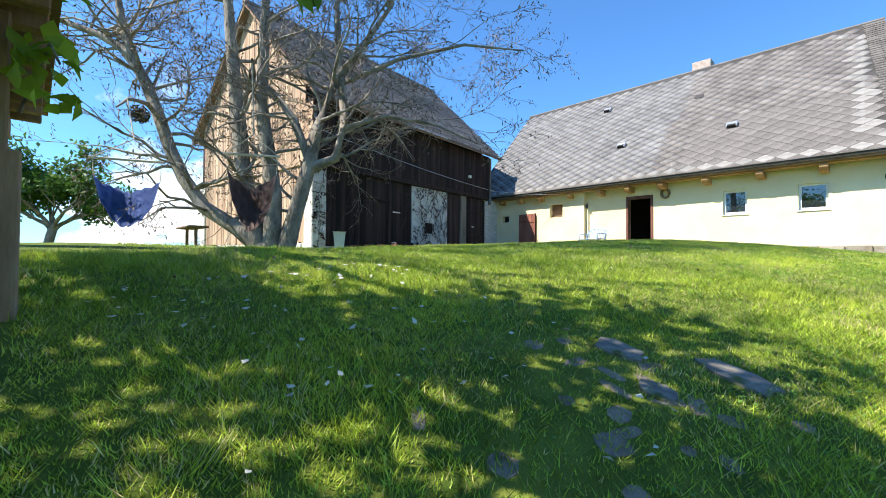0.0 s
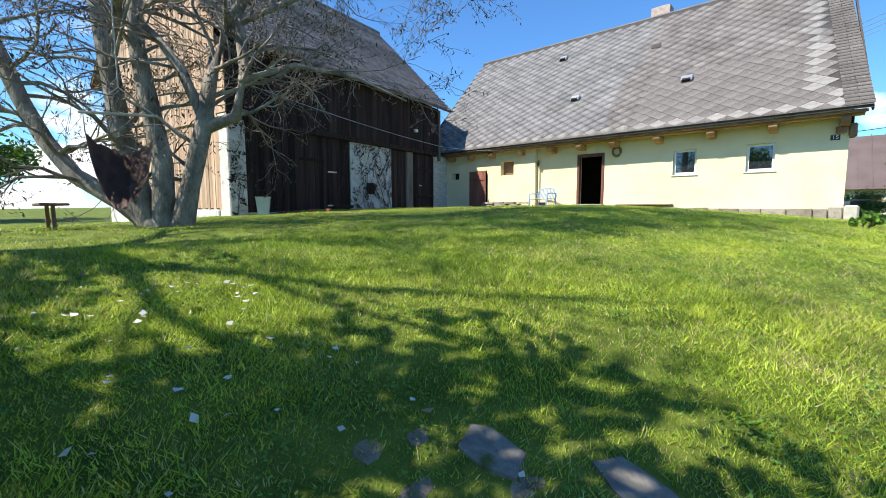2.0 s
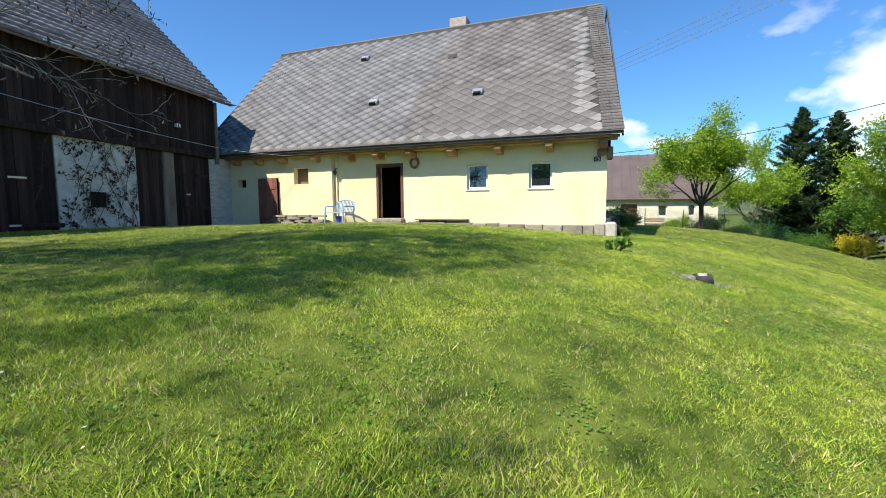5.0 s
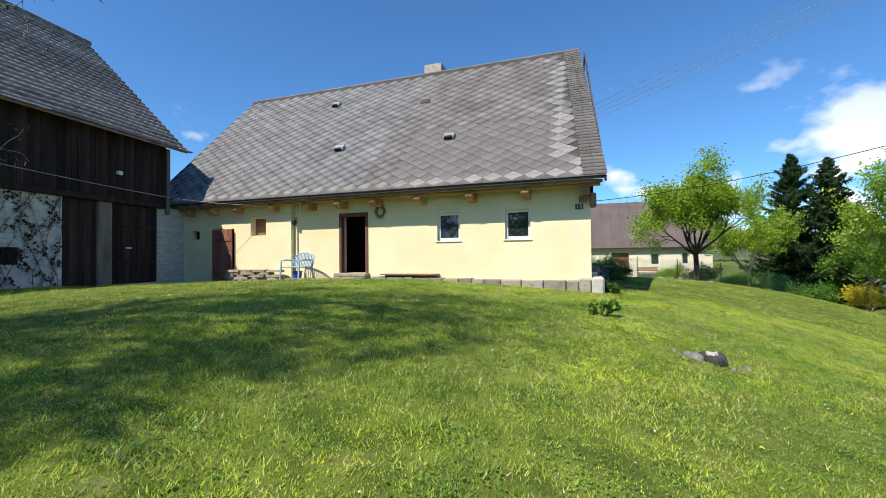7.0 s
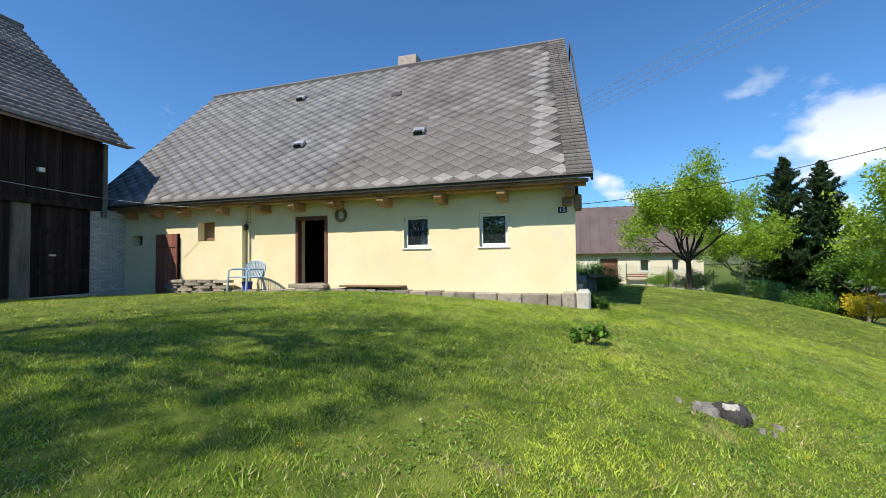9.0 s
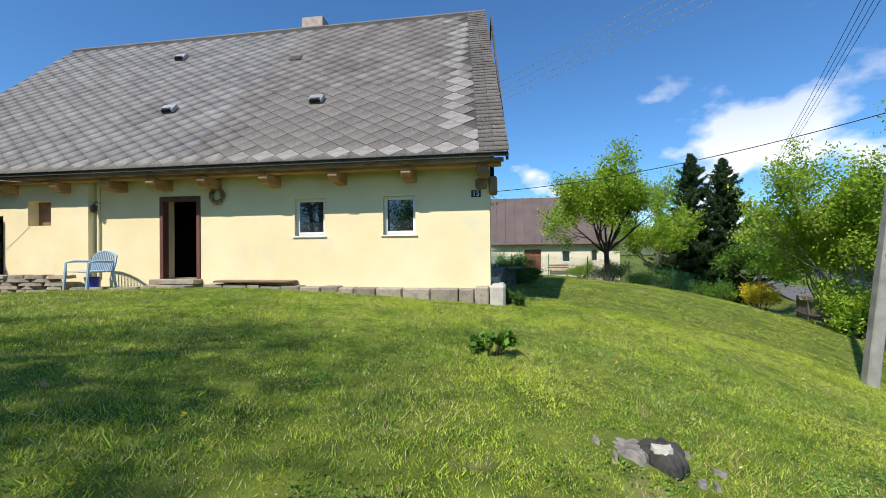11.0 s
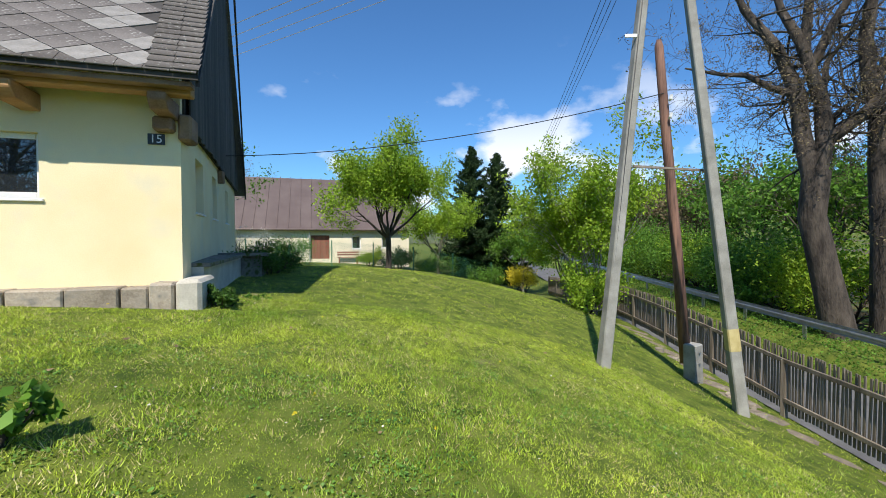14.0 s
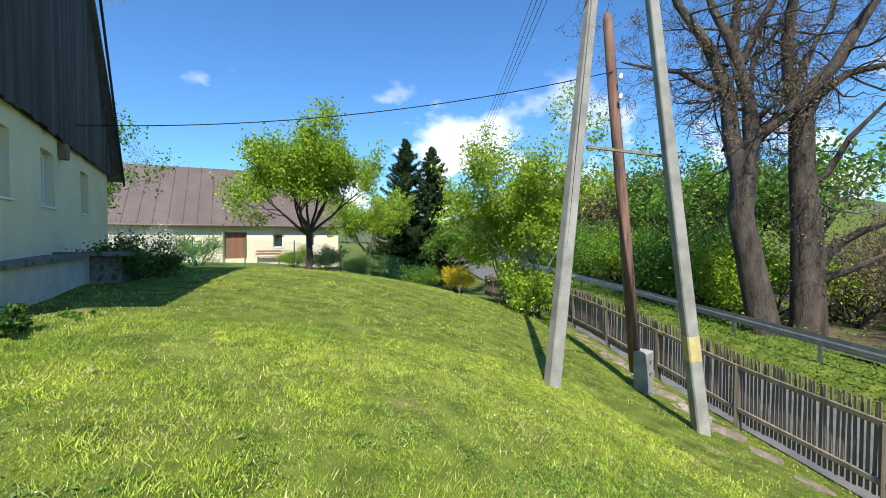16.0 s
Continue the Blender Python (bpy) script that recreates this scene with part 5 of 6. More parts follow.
# oaks across the lane
def oak(pts_list, label, seed):
    rg = np.random.default_rng(seed)
    x, y, z = pts_list[0][0][0]
    t = thing("oak_tree", x, y, gz(x, y) - 0.1, label, "tree", "old oaks by the lane")
    out, tips = [], []
    for pts, rad in pts_list:
        pts = [np.array(p, float) for p in pts]
        rad = [r * 0.84 for r in rad]
        out.append((pts, rad, 12))
        for i in range(1, len(pts)):
            if pts[i][2] < 3.0 or rad[i] > 0.36:
                continue
            for c in range(3 if rad[i] < 0.25 else 1):
                q = pts[i - 1] + (pts[i] - pts[i - 1]) * rg.random()
                d = rg.normal(0, 1, 3)
                d[2] *= 0.7
                grow(rg, q, d, rg.uniform(1.6, 3.2), min(0.06, rad[i] * 0.35), 3, out, tips, 0.85, 0.02, 3, 0.3, 0.62, 0.006)
    v, f = tubes_mesh(out)
    raw("trunk", v, f, M_OAKBARK, t, smooth=True)
    v, f = leaf_mesh(rg, tips, 2, 0.1, 0.042, 0.5)
    raw("young_leaves", v, f, M_OAKBUD, t, "sparse brownish young leaves")


oak([([(21.71, 23.25, -2.03), (21.65, 23.31, -0.79), (21.21, 23.59, 1.67), (20.91, 23.79, 3.39), (21.06, 23.76, 5.03)], [0.7, 0.62, 0.52, 0.5, 0.5]),
     ([(21.00, 23.78, 4.62), (20.85, 24.13, 6.39), (20.82, 24.30, 8.04), (20.37, 24.79, 9.89), (19.49, 25.36, 11.39), (19.10, 25.81, 13.02)], [0.42, 0.34, 0.3, 0.22, 0.16, 0.06]),
     ([(21.04, 23.77, 5.03), (21.33, 23.67, 6.09), (21.24, 23.76, 7.57), (20.91, 23.95, 8.81), (20.64, 24.10, 9.79), (20.40, 24.59, 11.05), (20.00, 25.06, 13.26)], [0.42, 0.34, 0.27, 0.25, 0.22, 0.16, 0.06]),
     ([(20.75, 24.04, 9.39), (20.88, 24.02, 10.89), (21.05, 23.99, 12.51), (21.27, 24.40, 14.69)], [0.22, 0.18, 0.14, 0.05]),
     ([(20.97, 23.92, 8.81), (21.31, 23.47, 10.26), (21.54, 23.16, 10.98), (21.77, 22.76, 12.39)], [0.2, 0.17, 0.14, 0.05]),
     ([(21.33, 23.67, 6.07), (22.05, 23.02, 6.88), (22.35, 22.67, 7.40), (23.17, 21.99, 8.61), (23.64, 21.47, 10.07), (24.30, 20.87, 11.43)], [0.26, 0.24, 0.24, 0.26, 0.2, 0.1]),
     ([(21.37, 23.65, 6.28), (21.61, 23.56, 7.01), (22.12, 23.34, 7.50)], [0.2, 0.14, 0.06]),
     ([(20.82, 24.30, 7.94), (20.23, 24.81, 8.29), (19.71, 25.41, 8.94), (19.25, 26.07, 9.16), (18.33, 26.97, 9.64)], [0.18, 0.14, 0.12, 0.09, 0.04]),
     ([(21.23, 23.75, 7.32), (21.62, 23.84, 9.06), (22.53, 23.45, 10.32), (23.42, 23.16, 11.22)], [0.13, 0.11, 0.09, 0.04])],
    "massive old oak with furrowed bark and spreading bare limbs", 31)
oak([([(23.12, 22.58, -2.03), (23.13, 22.60, -1.04), (23.12, 22.72, 2.66), (22.98, 22.86, 5.11), (22.99, 22.90, 6.80)], [0.75, 0.68, 0.58, 0.48, 0.46]),
     ([(22.95, 22.91, 6.59), (22.62, 23.12, 8.19), (22.54, 23.20, 9.79), (22.76, 23.14, 11.26), (22.90, 23.13, 13.14)], [0.32, 0.28, 0.26, 0.2, 0.07]),
     ([(23.03, 22.88, 6.59), (23.51, 22.68, 7.73), (24.15, 22.07, 8.45), (24.70, 21.26, 8.55), (25.13, 20.40, 8.78)], [0.28, 0.24, 0.16, 0.12, 0.05]),
     ([(22.74, 23.05, 7.94), (23.59, 23.02, 9.32), (24.63, 22.80, 10.90), (25.17, 22.72, 12.90)], [0.2, 0.16, 0.12, 0.05]),
     ([(23.21, 22.63, 1.08), (23.60, 22.04, 2.29), (23.82, 21.39, 2.77), (24.21, 20.67, 3.14)], [0.24, 0.2, 0.15, 0.06]),
     ([(23.24, 22.59, 0.46), (23.28, 22.15, 1.10), (23.59, 21.46, 1.50), (24.19, 20.64, 2.16)], [0.22, 0.19, 0.14, 0.05]),
     ([(23.17, 22.74, 4.41), (23.44, 22.30, 4.82), (23.69, 21.77, 6.05), (24.36, 20.94, 7.33)], [0.17, 0.14, 0.11, 0.05])],
    "massive old oak with forked trunk and low bare boughs", 32)
hrg = random.Random(77)
for k in range(34):
    yy = 15 + k * 1.2
    xx = fence_x(yy) + hrg.uniform(8.5, 11.0)
    if yy > 24:
        shrub("hedgerow_bush", xx, yy, "dense green bush behind the guard rail", hrg.uniform(2.6, 4.2), hrg.uniform(2.6, 3.6), hrg.choice((M_MIDLEAF, M_LEAF, M_MIDLEAF)), 0.075, 20, 100 + k, group="bushes behind the rail", stems=6, sigma=0.14)
    else:
        shrub("thicket_bush", xx + 3.5, yy, "bare brown twiggy thicket behind the guard rail", hrg.uniform(2.4, 3.4), 3.0, M_OAKBUD, 0.05, 3, 100 + k, group="thicket behind the rail", stems=14, level=2)
for k in range(9):
    yy = 12.5 + k * 1.5
    shrub("thicket_bush", fence_x(yy) + 16.5 + hrg.uniform(-1.0, 1.5), yy, "tall bare brown thicket behind the oaks", hrg.uniform(3.6, 4.8), 3.6, M_OAKBUD, 0.055, 4, 160 + k, group="thicket behind the rail", stems=14, level=2)
for k in range(14):
    yy = 27 + k * 2.7
    xx = fence_x(yy) + 16 + hrg.uniform(-2, 3)
    tree("wood_tree", xx, yy, "tall leafing tree in the wood across the lane", trunk_h=2.5, trunk_r=0.2, limbs=6, limb_len=4.0, level=3, leaf=hrg.choice((M_MIDLEAF, M_MIDLEAF, M_OAKBUD)), leaf_size=0.16, per=6, sigma=0.45, seed=200 + k, up=1.2, group="wood across the lane", bark=M_OAKBARK, kids=3)

# bare trees at the garden's lower edge, mirrored in the window panes
for k, (tx, ty) in enumerate(((-8.0, -13.0), (-2.5, -16.0), (4.0, -14.0), (10.0, -12.0), (-14.0, -17.0))):
    tree("garden_tree", tx, ty, "tall bare tree at the lower edge of the garden", trunk_h=3.0, trunk_r=0.22, limbs=7, limb_len=3.6, level=2, leaf=M_BUD, leaf_size=0.06, per=2, sigma=0.2, seed=300 + k, up=1.6, group="trees at the lower edge", bark=M_OAKBARK)

# tall tree set outside the view, added for the shade it throws
tree("shade_tree", -6.6, -0.5, "tall bare tree beside the shed, added to shade the lawn", trunk_h=6.0, trunk_r=0.2, limbs=8, limb_len=4.2, level=3, leaf=M_BUD, leaf_size=0.06, per=4, sigma=0.18, seed=61, up=1.3, kids=4)

# ---- neighbour's house ----
nb = thing("neighbour_house", 4.5, 46.0, 0.9, "low cream house with a brown standing-seam metal roof", "house")
nb_holes = [(3.35, 4.6, 1.2, 2.85), (6.15, 6.8, 1.85, 2.8), (8.3, 8.8, 1.9, 2.85)]
part("wall", openings(bmesh.new(), -4.0, 10.35, 0.5, 3.3, nb_holes, 44.0, 44.35, lambda u, f, z: (u, f, z)), M_CREAM, nb)
part("side_wall", B(10.05, 10.35, 44.35, 52.0, 0.5, 3.3), M_CREAM, nb)
part("inner_wall", B(-3.9, 10.0, 45.5, 45.6, 0.5, 3.3), M_DARK, nb)
nroof = part("roof", roof_slab(43.72, 3.25, 48.0, 7.25, -5.0, 11.3, -5.0, 10.9, 0.08), M_METALROOF, nb)
part("roof_back", roof_slab(52.9, 3.15, 48.0, 7.25, -5.0, 11.3, -5.0, 10.9, 0.08), M_METALROOF, nb)
part("gable", prism(bmesh.new(), [(44.0, 3.3), (52.0, 3.3), (48.0, 6.9)], 10.05, 10.35, "x"), M_CREAM, nb)
for k in range(22):
    sx = -4.9 + k * 0.75
    bm = bmesh.new()
    prism(bm, [(43.72, 3.32), (48.0, 7.32), (48.0, 7.41), (43.72, 3.41)], sx, sx + 0.045, "x")
    part("seam", bm, M_METALROOF, nroof)
part("gutter", tube(bmesh.new(), [(-5.0, 43.66, 3.25), (11.3, 43.66, 3.25)], 0.07, 8), M_METALROOF, nb)
part("downpipe", tube(bmesh.new(), [(3.25, 43.9, 1.0), (3.25, 43.9, 3.1)], 0.05, 8), M_PALEWIRE, nb)
for k in range(6):
    part("door_plank", B(3.37 + k * 0.2, 3.37 + k * 0.2 + 0.195, 44.12, 44.16, 1.0, 2.84), M_REDDOOR, nb)
for u0, u1, z0, z1 in nb_holes[1:]:
    window(nb, pose(u0, 44.0, z0), u1 - u0, z1 - z0)
gbench = thing("bench", 5.8, 43.4, gz(5.8, 43.4), "reddish wooden bench before a cream wall", "bench")
zb = gz(5.8, 43.4)
for k in range(3):
    part("seat_slat", B(5.1, 6.6, 43.2 + k * 0.13, 43.31 + k * 0.13, zb + 0.44, zb + 0.47), M_REDDOOR, gbench)
for k in range(2):
    part("back_slat", B(5.1, 6.6, 43.62, 43.65, zb + 0.58 + k * 0.16, zb + 0.69 + k * 0.16), M_REDDOOR, gbench)
for lx in (5.2, 6.42):
    part("leg", B(lx, lx + 0.08, 43.2, 43.64, zb, zb + 0.44), M_REDDOOR, gbench)

# ---- wire-mesh fence with green posts ----
wf = thing("wire_fence", 6.0, 35.6, 1.0, "green wire-mesh fence with thin green posts", "fence")
M_GREENPOST = material("green_post", (0.03, 0.14, 0.08), (0.05, 0.2, 0.12), 0.5, 4, 0, 40)
for k in range(8):
    fx = -2.0 + k * 2.15
    fy = 37.2 - 0.155 * (fx + 2.0)
    z0 = gz(fx, fy)
    part("post", tube(bmesh.new(), [(fx, fy, z0 - 0.1), (fx, fy, z0 + 1.45)], 0.028, 7), M_GREENPOST, wf)
mesh = bmesh.new()
for k in range(0, 150):
    fx = -2.0 + k * 0.1
    for s in (-1, 1):
        x1 = fx + s * 1.3
        y0_, y1_ = 37.2 - 0.155 * (fx + 2), 37.2 - 0.155 * (x1 + 2)
        tube(mesh, [(fx, y0_, gz(fx, y0_)), (x1, y1_, gz(x1, y1_) + 1.35)], 0.004, 3)
part("wire_mesh", mesh, M_GREENPOST, wf)

# ---- picket fence along the lane ----
fence = thing("picket_fence", fence_x(20), 20, gz(fence_x(20), 20), "weathered grey picket fence with two rails", "fence")
pk = bmesh.new()
box(pk, -0.021, 0.021, -0.011, 0.011, 0.0, 1.27)
for vtx in pk.verts:
    if vtx.co.z > 0.5:
        vtx.co.x *= 0.8
pkm = bpy.data.meshes.new("picket")
pk.to_mesh(pkm)
pk.free()
pkm.materials.append(M_PICKET)
fang = math.degrees(math.atan2(1, 0.335))
f_inv = wm(fence).inverted()
frng = random.Random(6)
yy = 12.2
nn = 0
far_bm = bmesh.new()
while yy < 40:
    fx = fence_x(yy)
    zz = gz(fx - 0.3, yy)
    m = pose(fx, yy, zz + 0.07 + frng.uniform(-0.012, 0.012), frng.uniform(-1, 1), frng.uniform(-1, 1), fang)
    if nn < 280:
        o = new("picket", pkm)
        o.parent = fence
        o.matrix_basis = f_inv @ m
    else:
        box(far_bm, -0.025, 0.025, -0.011, 0.011, 0, 1.25, m)
    nn += 1
    yy += 0.078
part("far_pickets", far_bm, M_PICKET, fence, "joined far pickets", kind="stuff")
yy = 12.2
while yy < 39:
    y2 = yy + 2.3
    a, b = Vector((fence_x(yy), yy, gz(fence_x(yy) - 0.3, yy))), Vector((fence_x(y2), y2, gz(fence_x(y2) - 0.3, y2)))
    m = Matrix.Translation(a) @ (b - a).to_track_quat("X", "Z").to_matrix().to_4x4()
    for zr in (0.24, 1.04):
        part("rail", box(bmesh.new(), 0, (b - a).length - 0.01, 0.012, 0.06, zr, zr + 0.085, m, bevel=0.008), M_PICKET, fence)
    part("post", B(a.x - 0.06, a.x + 0.04, a.y - 0.04, a.y + 0.06, a.z - 0.2, a.z + 1.1, bevel=0.01), M_PICKET, fence)
    yy = y2

# ---- lane and guard rail ----
rv, rf = [], []
ys = np.arange(-30, 90, 1.0)
for q, yy in enumerate(ys):
    for off in (1.1, 4.6):
        xx = fence_x(yy) + off
        rv.append((xx, yy, gz(xx, yy) + 0.03))
for q in range(len(ys) - 1):
    rf.append((q * 2, q * 2 + 1, q * 2 + 3, q * 2 + 2))
tagged(raw("road", rv, rf, M_ASPHALT), "grey asphalt lane beyond the fence", "road", kind="structure")


def rail_x(yy):
    return 18.75 + 0.33 * (yy - 19.4)


grail = thing("guard_rail", rail_x(25), 25, gz(rail_x(25), 25), "galvanised steel guard rail on posts", "guard rail")
prof = [(-0.02, -0.16), (0.02, -0.13), (0.02, -0.06), (-0.05, -0.02), (-0.05, 0.02), (0.02, 0.06), (0.02, 0.13), (-0.02, 0.16)]
bm = bmesh.new()
prev = None
for yy in np.arange(8, 60, 2.0):
    xx = rail_x(yy)
    zc = gz(xx, yy) + 0.68
    ring = [bm.verts.new((xx + a, yy, zc + b)) for a, b in prof] + [bm.verts.new((xx + a + 0.008, yy, zc + b)) for a, b in prof[::-1]]
    if prev:
        for k in range(len(ring)):
            bm.faces.new((prev[k], prev[(k + 1) % len(ring)], ring[(k + 1) % len(ring)], ring[k]))
    prev = ring
bmesh.ops.recalc_face_normals(bm, faces=bm.faces)
part("beam", bm, M_GALV, grail)
for yy in np.arange(9, 60, 2.9):
    xx = rail_x(yy) + 0.08
    zc = gz(xx, yy)
    part("post", B(xx - 0.04, xx + 0.04, yy - 0.05, yy + 0.05, zc - 0.2, zc + 0.78), M_GALV, grail)

# ---- poles and wires ----
def lean_pole(bm, a, b, w0, w1):
    a, b = Vector(a), Vector(b)
    m = Matrix.Translation(a) @ (b - a).to_track_quat("Z", "Y").to_matrix().to_4x4()
    L = (b - a).length
    vs = []
    for z, w in ((0, w0), (L, w1)):
        vs.append([bm.verts.new(m @ Vector((sx * w, sy * w * 0.8, z))) for sx, sy in ((-1, -0.8), (-0.8, -1), (0.8, -1), (1, -0.8), (1, 0.8), (0.8, 1), (-0.8, 1), (-1, 0.8))])
    for k in range(8):
        bm.faces.new((vs[0][k], vs[0][(k + 1) % 8], vs[1][(k + 1) % 8], vs[1][k]))
    bm.faces.new(vs[1])
    bm.faces.new(vs[0][::-1])
    return bm


TOP = Vector((9.85, 19.4, 9.6))
apole = thing("concrete_a_pole", 9.9, 19.2, 0.0, "pale concrete A-frame electricity pole", "utility pole")
part("leg", lean_pole(bmesh.new(), (8.76, 19.65, 0.05), (9.72, 19.44, 9.6), 0.125, 0.08), M_CONCRETE, apole)
part("leg", lean_pole(bmesh.new(), (11.13, 18.7, -1.1), (9.98, 19.36, 9.6), 0.13, 0.08), M_CONCRETE, apole)
M_YELLOWBAND = material("yellow_band", (0.42, 0.33, 0.13), (0.55, 0.46, 0.22), 0.7, 8, 0.1, 60)
ya, yb = Vector((11.13, 18.7, -1.1)), Vector((9.98, 19.36, 9.6))
part("yellow_band", lean_pole(bmesh.new(), ya.lerp(yb, 0.152), ya.lerp(yb, 0.19), 0.126, 0.124), M_YELLOWBAND, apole, "faded yellow warning band")
part("tie_bar", B(9.05, 10.7, 19.2, 19.25, 3.87, 3.91), M_PICKET, apole)
part("crossarm", box(bmesh.new(), -0.9, 0.9, -0.04, 0.04, -0.05, 0.05, Matrix.Translation(TOP + Vector((0, 0, -0.15))) @ pose(0, 0, 0, 0, 0, 45)), M_GALV, apole)
part("sign", box(bmesh.new(), -0.22, 0.0, -0.01, 0.01, -0.03, 0.03, Matrix.Translation((9.3, 19.45, 6.35)) @ pose(0, 0, 0, 0, 0, -20)), M_WHITE, apole)
part("feed_cable", tube(bmesh.new(), [(8.68, 19.56, 0.0), (9.62, 19.36, 9.3)], 0.012, 4), M_WIRE, apole)
# raised near-black blocks draw the shaded depth of the bolt holes
for k in range(7):
    q = ya.lerp(yb, 0.06 + k * 0.11)
    part("bolt_hole", B(q.x - 0.015, q.x + 0.015, q.y - 0.135 + 0.008 * k, q.y - 0.08, q.z - 0.015, q.z + 0.015), M_DARK, apole)

wpole = thing("wooden_pole", 11.7, 20.4, -0.9, "reddish tarred wooden pole bolted to a concrete stub", "utility pole")
part("shaft", tube(bmesh.new(), [(11.66, 20.5, -0.25), (11.5, 20.65, 2.5), (11.3, 20.8, 5.2), (11.17, 20.88, 7.0), (11.16, 20.88, 7.15)], [0.12, 0.115, 0.105, 0.095, 0.05], 12), M_POLEWOOD, wpole, smooth=True)
part("concrete_stub", box(bmesh.new(), -0.16, 0.16, -0.14, 0.14, 0, 1.3, Matrix.Translation((11.74, 20.36, -1.08)) @ pose(0, 0, 0, 0, -2, 15), bevel=0.02), M_CONCRETE, wpole)
for z in (5.7, 5.3):
    part("insulator", tube(bmesh.new(), [(11.25, 20.65, z), (11.25, 20.6, z + 0.03), (11.25, 20.58, z + 0.12)], [0.02, 0.04, 0.03], 8), M_WHITE, wpole)
for z in (-0.6, -0.2, 0.05):
    part("bolt", tube(bmesh.new(), [(11.72, 20.2, z), (11.72, 20.17, z)], 0.025, 6), M_GALV, wpole)


def wire(name, a, b, drop, r, mat, label):
    w = thing(name, *a, label, "cable", "overhead wires")
    part("strand", tube(bmesh.new(), sag(a, b, drop, 20), r, 4), mat, w)


for k in range(4):
    o = -0.66 + k * 0.44
    a = TOP + Vector((o * 0.7, o * 0.7, -0.1))
    wire("overhead_wire", a, a + Vector((-28, 27.0, -1.2)), 0.35, 0.012, M_PALEWIRE, "thin overhead power wire against the sky")
    wire("overhead_wire", a, a + Vector((20, 43.0, 0.5)), 0.5, 0.009, M_WIRE, "thin dark overhead power wire against the sky")
wire("service_cable", (gable_x(25.2) + 0.1, 25.2, 4.77), (11.2, 20.75, 5.9), 0.34, 0.012, M_WIRE, "black service cable from gable to wooden pole")
wire("service_cable", (11.2, 20.85, 6.0), (24.0, 14.0, 6.6), 0.3, 0.01, M_WIRE, "black cable running on across the lane")
wire("clothes_line", (-9.2, 19.3, 4.5), (-11.9, 17.9, 4.78), 0.05, 0.006, M_PALEWIRE, "pale cable between eave and barn wall")
wire("clothes_line", (-11.9, 17.9, 4.78), (-10.6, 8.0, 5.35), 0.12, 0.008, M_PALEWIRE, "pale cable along the barn wall")

# ---- things by the house ----
seat = thing("garden_bench", -7.45, 19.05, gz(-7.45, 19.0) + 0.02, "blue-grey plastic two-seat garden bench by the yellow wall", "bench", rz=-18.0)


def spart(name, bm, label=""):
    return part(name, bm, M_PLASTIC, seat, label, local=True)


spart("seat", B(-0.55, 0.55, -0.24, 0.22, 0.38, 0.41, bevel=0.012))
for sx in (-0.54, 0.48):
    for sy, ty in ((-0.26, -0.02), (0.2, 0.05)):
        bm = bmesh.new()
        tube(bm, [(sx + 0.03, sy - (0.03 if sy < 0 else -0.1), -0.02), (sx + 0.03, sy, 0.4)], [0.03, 0.035], 6)
        spart("leg", bm)
    spart("armrest", tube(bmesh.new(), [(sx + 0.03, -0.26, 0.38), (sx + 0.03, -0.25, 0.6), (sx + 0.03, -0.1, 0.63), (sx + 0.03, 0.24, 0.62)], 0.028, 6))
for k in range(13):
    s = -0.48 + k * 0.08
    hgt = 0.86 - 0.5 * abs(s) ** 2.2
    spart("back_slat", tube(bmesh.new(), [(s, 0.2, 0.4), (s, 0.26, 0.62), (s, 0.3, hgt)], 0.017, 5))
spart("back_rim", tube(bmesh.new(), [(-0.52, 0.22, 0.4), (-0.54, 0.26, 0.6)] + [(s, 0.3, 0.86 - 0.5 * abs(s) ** 2.2) for s in np.linspace(-0.5, 0.5, 9)] + [(0.54, 0.26, 0.6), (0.52, 0.22, 0.4)], 0.026, 6))

bucket = thing("bucket", -7.5, 19.15, gz(-7.5, 19.15) + 0.01, "bright blue plastic bucket under the bench", "bucket")
zbk = gz(-7.5, 19.15) + 0.01
part("body", tube(bmesh.new(), [(-7.5, 19.15, zbk), (-7.5, 19.15, zbk + 0.26), (-7.5, 19.15, zbk + 0.262)], [0.12, 0.15, 0.16], 16), M_BUCKET, bucket, smooth=False)
part("rim", tube(bmesh.new(), [(-7.5 + 0.155 * math.cos(a), 19.15 + 0.155 * math.sin(a), zbk + 0.265) for a in np.linspace(0, math.tau, 17)], 0.012, 5), M_BUCKET, bucket)


def slab_stone(bm, cx, cy, cz, lx, ly, lz, rg, rot=0.0, lie=None):
    """An uneven flat stone with a chipped outline."""
    n = 10
    lo, hi = [], []
    for k in range(n):
        a = k * math.tau / n
        ca, sa = math.cos(a), math.sin(a)
        q = 1 / max(abs(ca), abs(sa)) ** 0.75 * rg.uniform(0.86, 1.04)
        x, y = ca * lx / 2 * q, sa * ly / 2 * q
        X, Y = cx + x * math.cos(rot) - y * math.sin(rot), cy + x * math.sin(rot) + y * math.cos(rot)
        lo.append(bm.verts.new((X, Y, cz)))
        hi.append(bm.verts.new((cx + (X - cx) * 0.94, cy + (Y - cy) * 0.94, cz + lz * rg.uniform(0.85, 1.1))))
    if lie is not None:
        for a, c in zip(lo, hi):
            a.co.z, c.co.z = gz(a.co.x, a.co.y) - 0.08, gz(c.co.x, c.co.y) + lie * rg.uniform(0.7, 1.3)
    bm.faces.new(lo[::-1])
    bm.faces.new(hi)
    for k in range(n):
        bm.faces.new((lo[k], lo[(k + 1) % n], hi[(k + 1) % n], hi[k]))
    return bm


